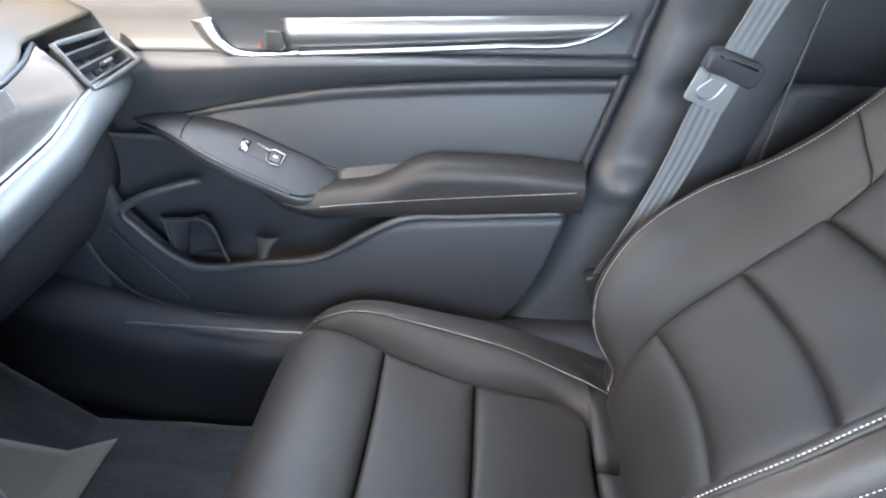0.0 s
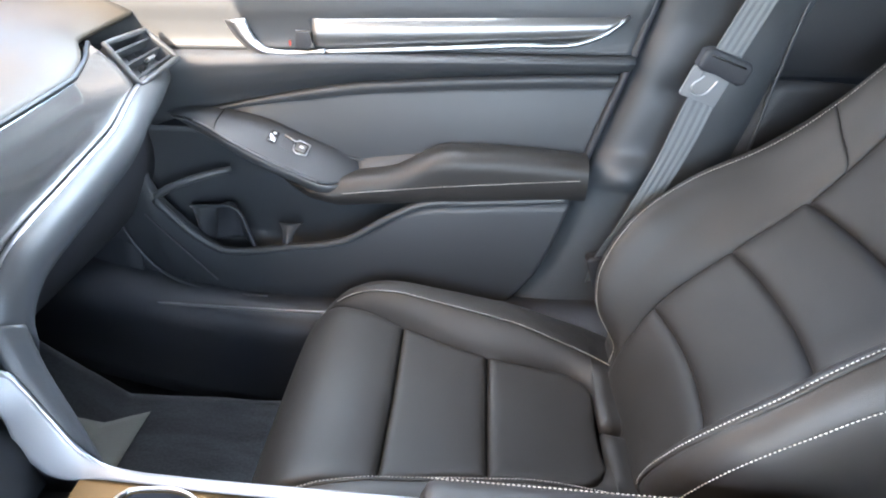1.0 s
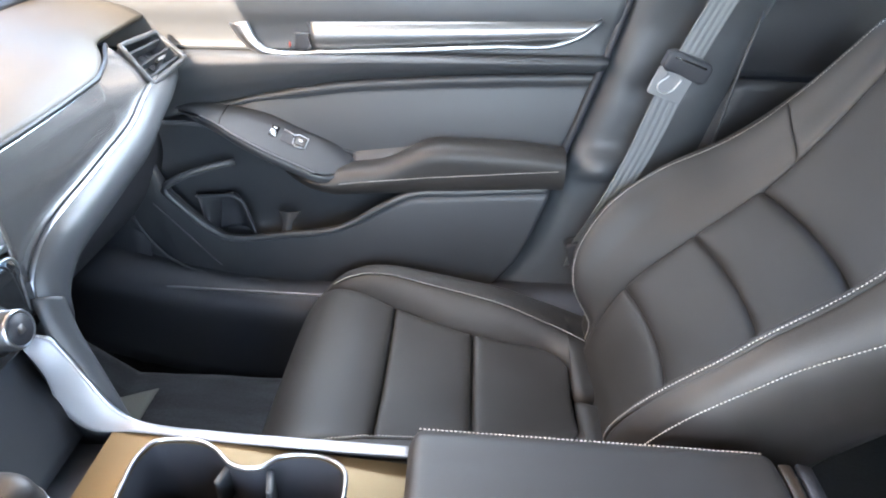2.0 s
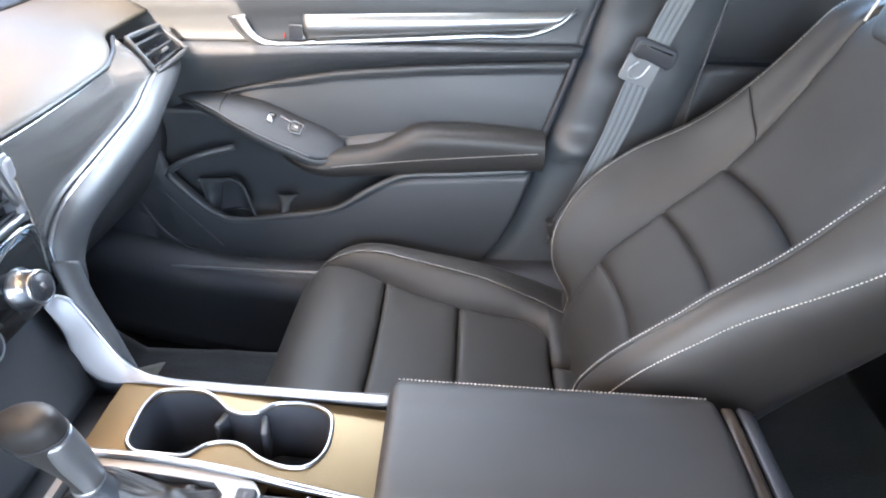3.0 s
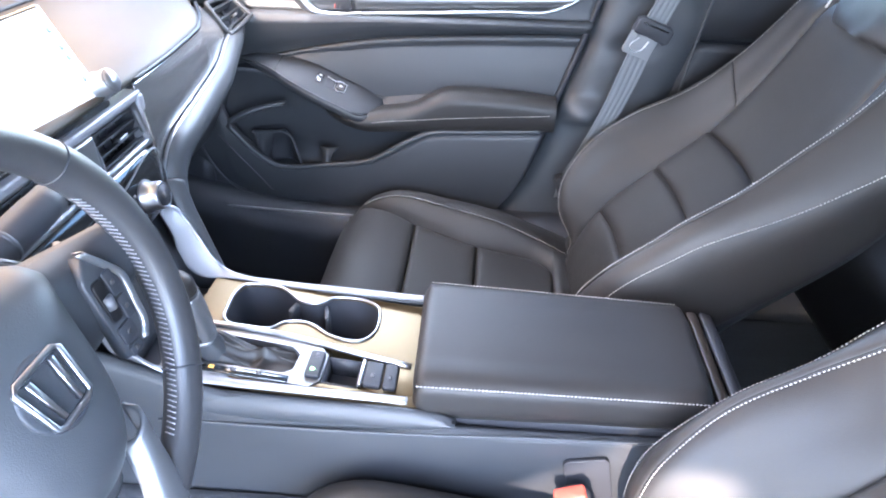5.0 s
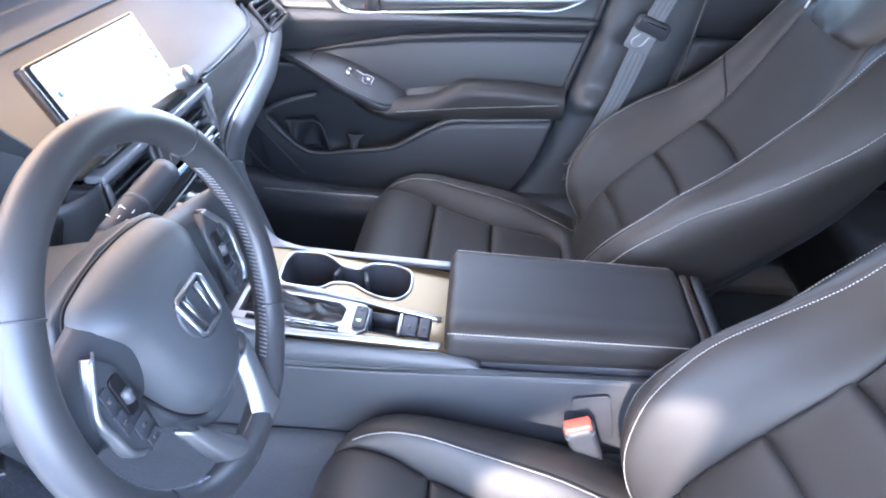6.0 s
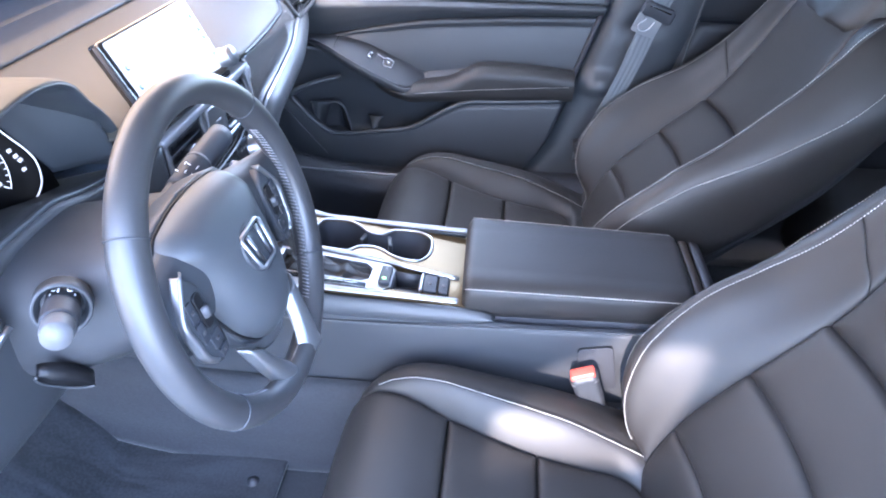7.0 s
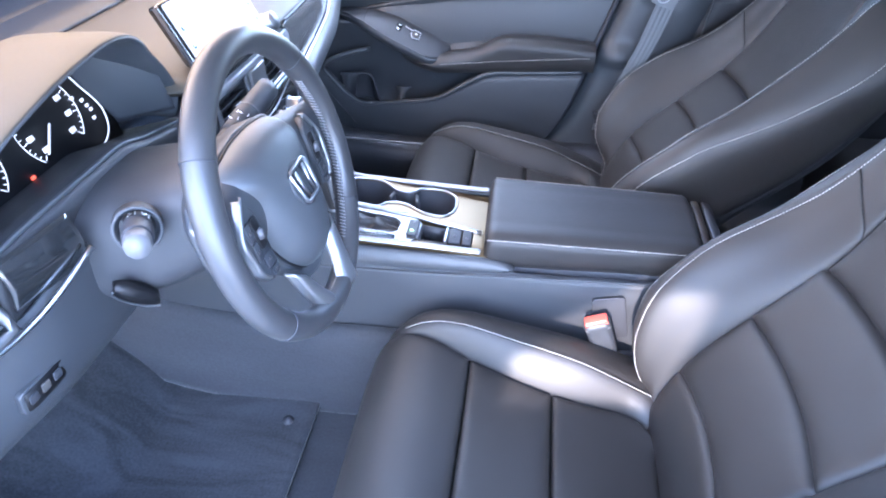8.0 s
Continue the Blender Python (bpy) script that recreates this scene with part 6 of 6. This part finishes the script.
def stalk(points, radii, tip=None):
    """a control stalk: thin root, thick head, white marks on the head"""
    P = [Vector(p) for p in points]
    rt = part("stalk", tube([P[0], P[1]], [radii[0], radii[0] * 1.2], 12, steps=6), HARD, COL, "control stalk with white marks")
    part("stalk_head", tube([P[1], P[1].lerp(P[2], 0.12), P[2]], [radii[1] * 0.9, radii[1], radii[1], radii[1] * 0.95], 18, steps=10), DARK, rt)
    part("stalk_ring", tube([P[1].lerp(P[2], 0.42), P[1].lerp(P[2], 0.46)], radii[1] * 1.03, 18), HARD, rt)
    d = (P[2] - P[1]).normalized()
    side = d.cross(Vector((-0.5, 0.4, -0.75))).normalized()
    out = side.cross(d)
    if out.z < 0:
        out = -out
    for k in range(8):
        a = -0.7 + 0.45 * (k % 4)
        w = (out * math.cos(a) + side * math.sin(a)) * radii[1] * 1.0
        q = P[1].lerp(P[2], 0.12 + 0.13 * (k // 4)) + w
        part("stalk_mark", tube([q, q + (d if k % 3 else side) * 0.004], 0.0008, 4), PRINT, rt)
    if tip:
        part("stalk_tip", tube([P[2], P[2] + d * tip], [radii[1] * 0.86, radii[1] * 0.86, radii[1] * 0.78], 18, steps=5), PALE, rt, "pale end of the stalk")
    return rt


stalk([(-0.395, -0.405, 0.712), (-0.358, -0.447, 0.728), (-0.326, -0.495, 0.746)], (0.011, 0.0145), 0.022)
stalk([(-0.335, -0.345, 0.733), (-0.326, -0.285, 0.746), (-0.318, -0.180, 0.760)], (0.010, 0.0150))
SA, SB = Vector((-0.358, -0.447, 0.728)), Vector((-0.326, -0.495, 0.746))
CM = frame_of(SA.lerp(SB, 0.36), (0, 0, 1), SB - SA)
part("stalk_cuff", turned([(0.0165, -0.016), (0.0235, -0.020), (0.0235, -0.001), (0.0225, 0.0015), (0.0205, 0.0015), (0.0195, -0.001), (0.0165, -0.008)], CM), HARD, COL, "round collar of the stalk")
part("cuff_ring", turned([(0.0200, 0.0005), (0.0215, 0.0025), (0.0230, 0.0005)], CM), HARD, COL)

TM = frame_of((-0.381, -0.457, 0.637), (0.1, 0.87, -0.5), (0.35, -0.70, -0.40))
part("tilt_recess", slab([(0.030 * math.cos(k * math.tau / 20), 0.011 * math.sin(k * math.tau / 20)) for k in range(20)], TM, -0.012, 0.000, 0.0), GAUGE_BLACK, COL, "dark recess of the tilt lever")
part("recess_edge", tube([TM @ Vector((0.031 * math.cos(k * math.tau / 40), 0.012 * math.sin(k * math.tau / 40), 0.001)) for k in range(20, 41)], 0.0016, 6), COLUMN, COL)

SWH = thing("steering_wheel", WC, "black leather steering wheel with silver lower spoke", "steering wheel")
RW, RR = 0.1532, 0.0145


def rim_pt(u, v, r=RR):
    a, b = u * math.tau, v * math.tau
    grip = 1 + 0.10 * math.exp(-((math.cos(a) - 0.85) / 0.2) ** 2) + 0.10 * math.exp(-((math.cos(a) + 0.85) / 0.2) ** 2)
    ca, sa = math.cos(a), math.sin(a)
    rr = RW + r * grip * math.cos(b)
    return WM @ Vector((rr * ca, rr * sa * 1.0, r * 1.05 * math.sin(b)))


RIM = part("rim", sheet(rim_pt, 120, 20, True, True), WHEEL, SWH, "smooth black leather rim")
for deg in (41, 142, 218, 322):
    part("rim_seam", tube([rim_pt(deg / 360, k / 20, RR * 1.01) for k in range(20)], 0.0009, 5, loop=True), DARK, RIM)
for a0, a1 in ((-60, 32), (148, 240)):
    st = bmesh.new()
    n = 52
    for k in range(n):
        a = radians(a0 + (a1 - a0) * k / n)
        for b0, b1 in ((0.46, 0.54), ):
            p0 = rim_pt((a % math.tau) / math.tau, b0, RR * 1.04)
            p1 = rim_pt(((a + 0.022) % math.tau) / math.tau, b1, RR * 1.04)
            t = tube([p0, (p0 + p1) / 2, p1], 0.0007, 4)
            me = bpy.data.meshes.new("thread")
            t.to_mesh(me)
            t.free()
            st.from_mesh(me)
            bpy.data.meshes.remove(me)
    part("stitching", st, STITCH, RIM, "pale cross stitching inside the rim")
HM = WM @ Matrix.Translation((0.0, 0.0, -0.014)) @ pose(0, 0, 0, -9)  # the hub lies back from the rim, its top leaning away
PM = WM @ Matrix.Translation((0.0, 0.0, -0.008))  # plane of the side spokes
COVER = [(0.076, 0.046), (0.066, 0.057), (0.040, 0.064), (0, 0.067), (-0.040, 0.064), (-0.066, 0.057), (-0.076, 0.046), (-0.069, 0.014), (-0.061, -0.030), (-0.046, -0.070), (-0.023, -0.093), (0, -0.098), (0.023, -0.093), (0.046, -0.070), (0.061, -0.030), (0.069, 0.014)]
HUB = part("airbag_cover", loft([[HM @ Vector((x * k, y * k, z)) for x, y in COVER] for k, z in ((0.98, -0.03), (1.0, -0.008), (0.985, -0.001), (0.92, 0.009), (0.75, 0.0220), (0.5, 0.0295), (0.25, 0.0325), (0.01, 0.0332))], 28, 80, loop_v=True), SOFT, SWH, "padded airbag cover")
part("hub_seam", tube([HM @ Vector((x * 1.006, y * 1.006, -0.008)) for x, y in COVER + COVER[:1]], 0.0014, 6, steps=90), GAUGE_BLACK, HUB, "dark gap round the airbag cover")
part("emblem_plate", slab([(0.026 * math.cos(k * math.tau / 28), -0.004 + 0.026 * math.sin(k * math.tau / 28)) for k in range(28)], HM, 0.026, 0.0335, 0.002), HARD, HUB, "round boss under the emblem")
part("hub_base", slab([(x * 1.10, y * 1.06) for x, y in COVER], HM, -0.036, -0.010, 0.003), HARD, SWH, "flat back of the wheel hub")
EM = HM @ Matrix.Translation((0, -0.004, 0.0350)) @ Matrix.Scale(0.78, 4)
em = part("emblem_frame", tube([EM @ Vector((x, y, 0)) for x, y in ((-0.027, 0.022), (-0.022, 0.026), (0.022, 0.026), (0.027, 0.022), (0.022, -0.020), (0.016, -0.024), (-0.016, -0.024), (-0.022, -0.020))], 0.0022, 8, loop=True), CHROME, HUB, "chrome emblem shape")
for pts in (((-0.017, 0.021), (-0.011, 0.021), (-0.008, -0.019), (-0.012, -0.019)), ((0.017, 0.021), (0.011, 0.021), (0.008, -0.019), (0.012, -0.019))):
    part("emblem_bar", slab(pts, EM, -0.001, 0.0025, 0.0006, 1), CHROME, em)
POD = [(-0.082, 0.026), (-0.0695, 0.009), (-0.068, -0.0125), (-0.0705, -0.033), (-0.069, -0.058), (-0.086, -0.064), (-0.101, -0.048), (-0.106, -0.006)]
for s in (1, -1):
    sp = part("spoke", loft([[PM @ Vector((s * 0.055, y, z)) for y, z in ((0.055, -0.020), (0.050, -0.008), (-0.030, -0.008), (-0.040, -0.020))], [PM @ Vector((s * 0.106, y, z)) for y, z in ((0.044, -0.018), (0.038, -0.008), (-0.026, -0.008), (-0.034, -0.018))], [PM @ Vector((s * 0.155, y, z)) for y, z in ((0.036, -0.006), (0.030, 0.002), (-0.002, 0.002), (-0.012, -0.006))]], 14, 16, thick=0.004), HARD, SWH, "side spoke with switches")
    m = PM @ Matrix.Translation((s * 0.011, 0.012, 0.004)) @ Matrix.Diagonal((-s, 1, 1, 1))
    sw = part("switch_plate", slab(POD, m, -0.006, 0.004, 0.002), HARD, sp, "dark switch plate")
    part("plate_edge", loft([[m @ Vector((x + dx, y + dy, z)) for dx, dy, z in ((-0.0015, 0, -0.004), (-0.001, 0, 0.005), (0.003, 0.001, 0.006), (0.0045, 0.001, 0.003))] for x, y in ((-0.083, 0.028), (-0.097, 0.010), (-0.107, -0.006), (-0.105, -0.030), (-0.102, -0.049), (-0.094, -0.058))], 24, 8, thick=0.001), SILVER, sp, "silver edge of the switches")
    tg = part("wheel_toggle", slab(rounded(-0.0855, -0.0290, -0.0735, 0.0060, 0.004, 4), m, 0.004, 0.006, 0.001), GAUGE_BLACK, sw, "gloss black toggle well")
    part("toggle_roller", tube([m @ Vector((-0.079, -0.018, 0.006)), m @ Vector((-0.079, -0.008, 0.0066))], 0.0042, 12), PALE, tg, "grey roller")
    for x, y, w, h in ((-0.0925, -0.004, 0.005, 0.010), (-0.0925, -0.026, 0.005, 0.010), (-0.081, -0.0415, 0.0085, 0.0075), (-0.0795, -0.0560, 0.0070, 0.0045)):
        b = part("wheel_switch", slab(rounded(x - w, y - h, x + w, y + h, 0.002, 3), m, 0.004, 0.0058, 0.0008), DARK, sw)
        part("switch_mark", slab(rounded(x - 0.0022, y - 0.0016, x + 0.0022, y + 0.0016, 0.0006, 2), m, 0.0058, 0.0062, 0), GREY, b)
low = part("lower_spoke", loft([[PM @ Vector((x, -0.080, z)) for x, z in ((-0.046, -0.020), (-0.040, -0.006), (0.040, -0.006), (0.046, -0.020))], [PM @ Vector((x, -0.108, z)) for x, z in ((-0.032, -0.018), (-0.028, -0.006), (0.028, -0.006), (0.032, -0.018))]], 8, 12, thick=0.004), SOFT, SWH, "lower spoke")
for s in (1, -1):
    part("spoke_trim", loft([[PM @ Vector((s * x, y, z)) for x, y, z in ((0.062, -0.074, -0.006), (0.060, -0.078, 0.006), (0.044, -0.090, 0.008), (0.039, -0.092, -0.002))], [PM @ Vector((s * x, y, z)) for x, y, z in ((0.054, -0.114, 0.000), (0.051, -0.117, 0.012), (0.032, -0.120, 0.014), (0.026, -0.120, 0.005))], [PM @ Vector((s * x, y, z)) for x, y, z in ((0.044, -0.152, 0.008), (0.041, -0.154, 0.018), (0.012, -0.154, 0.019), (0.004, -0.152, 0.010))]], 16, 14, thick=0.003), SILVER, low, "silver trim of the lower spoke")
part("spoke_foot", loft([[PM @ Vector((x, -0.138, 0.010)) for x in (-0.016, 0, 0.016)], [PM @ Vector((x, -0.146, 0.016)) for x in (-0.020, 0, 0.020)], [PM @ Vector((x, -0.156, 0.018)) for x in (-0.020, 0, 0.020)]], 8, 8, thick=0.004), SILVER, low, "silver foot of the lower spoke")
for s in (1, -1):
    part("paddle_shifter", slab([(0.096, -0.020), (0.110, -0.026), (0.126, -0.006), (0.127, 0.032), (0.120, 0.040), (0.110, 0.030)][::s], WM @ Matrix.Diagonal((s, 1, 1, 1)), -0.040, -0.034, 0.002), SILVER, SWH, "pale silver shift paddle behind the spoke")

# ---------------------------------------------------------------- floor things
single("floor_mat", sheet(lambda u, v: (-0.76 + 0.43 * u, 0.150 + 0.405 * v, FLOOR + 0.014 + max(0, (-0.62 + 0.76 - 0.43 * u)) * 0.9 + 0.003 * noise.noise((u * 5, v * 5, 7))), 30, 26, thick=0.008), MAT, "dark carpet mat in the passenger footwell", "floor mat", group="floor mats")
single("floor_mat", sheet(lambda u, v: (-0.78 + 0.445 * u, -0.575 + 0.425 * v, FLOOR + 0.014 + max(0, (-0.62 + 0.78 - 0.445 * u)) * 0.9 + 0.003 * noise.noise((u * 5, v * 5, 3))), 30, 26, thick=0.008), MAT, "dark carpet mat in the driver footwell, brushed in streaks", "floor mat", group="floor mats")
single("mat_hook", turned([(0.011, 0), (0.011, 0.003), (0.007, 0.004), (0.007, 0.006), (0.003, 0.008), (0, 0.008)], pose(-0.382, -0.205, FLOOR + 0.019)), DARK, "small black floor mat fastener", "mat hook")
single("paper_mat", sheet(lambda u, v: (-0.74 + 0.185 * u, 0.42 + 0.087 * u - 0.16 * (1 - v), FLOOR + 0.028 + max(0, (-0.62 + 0.74 - 0.185 * u)) * 0.9 + 0.002 * math.sin(u * 6 + v * 3)), 14, 12, thick=0.001), PAPER, "pale paper sheet on the passenger floor", "paper")
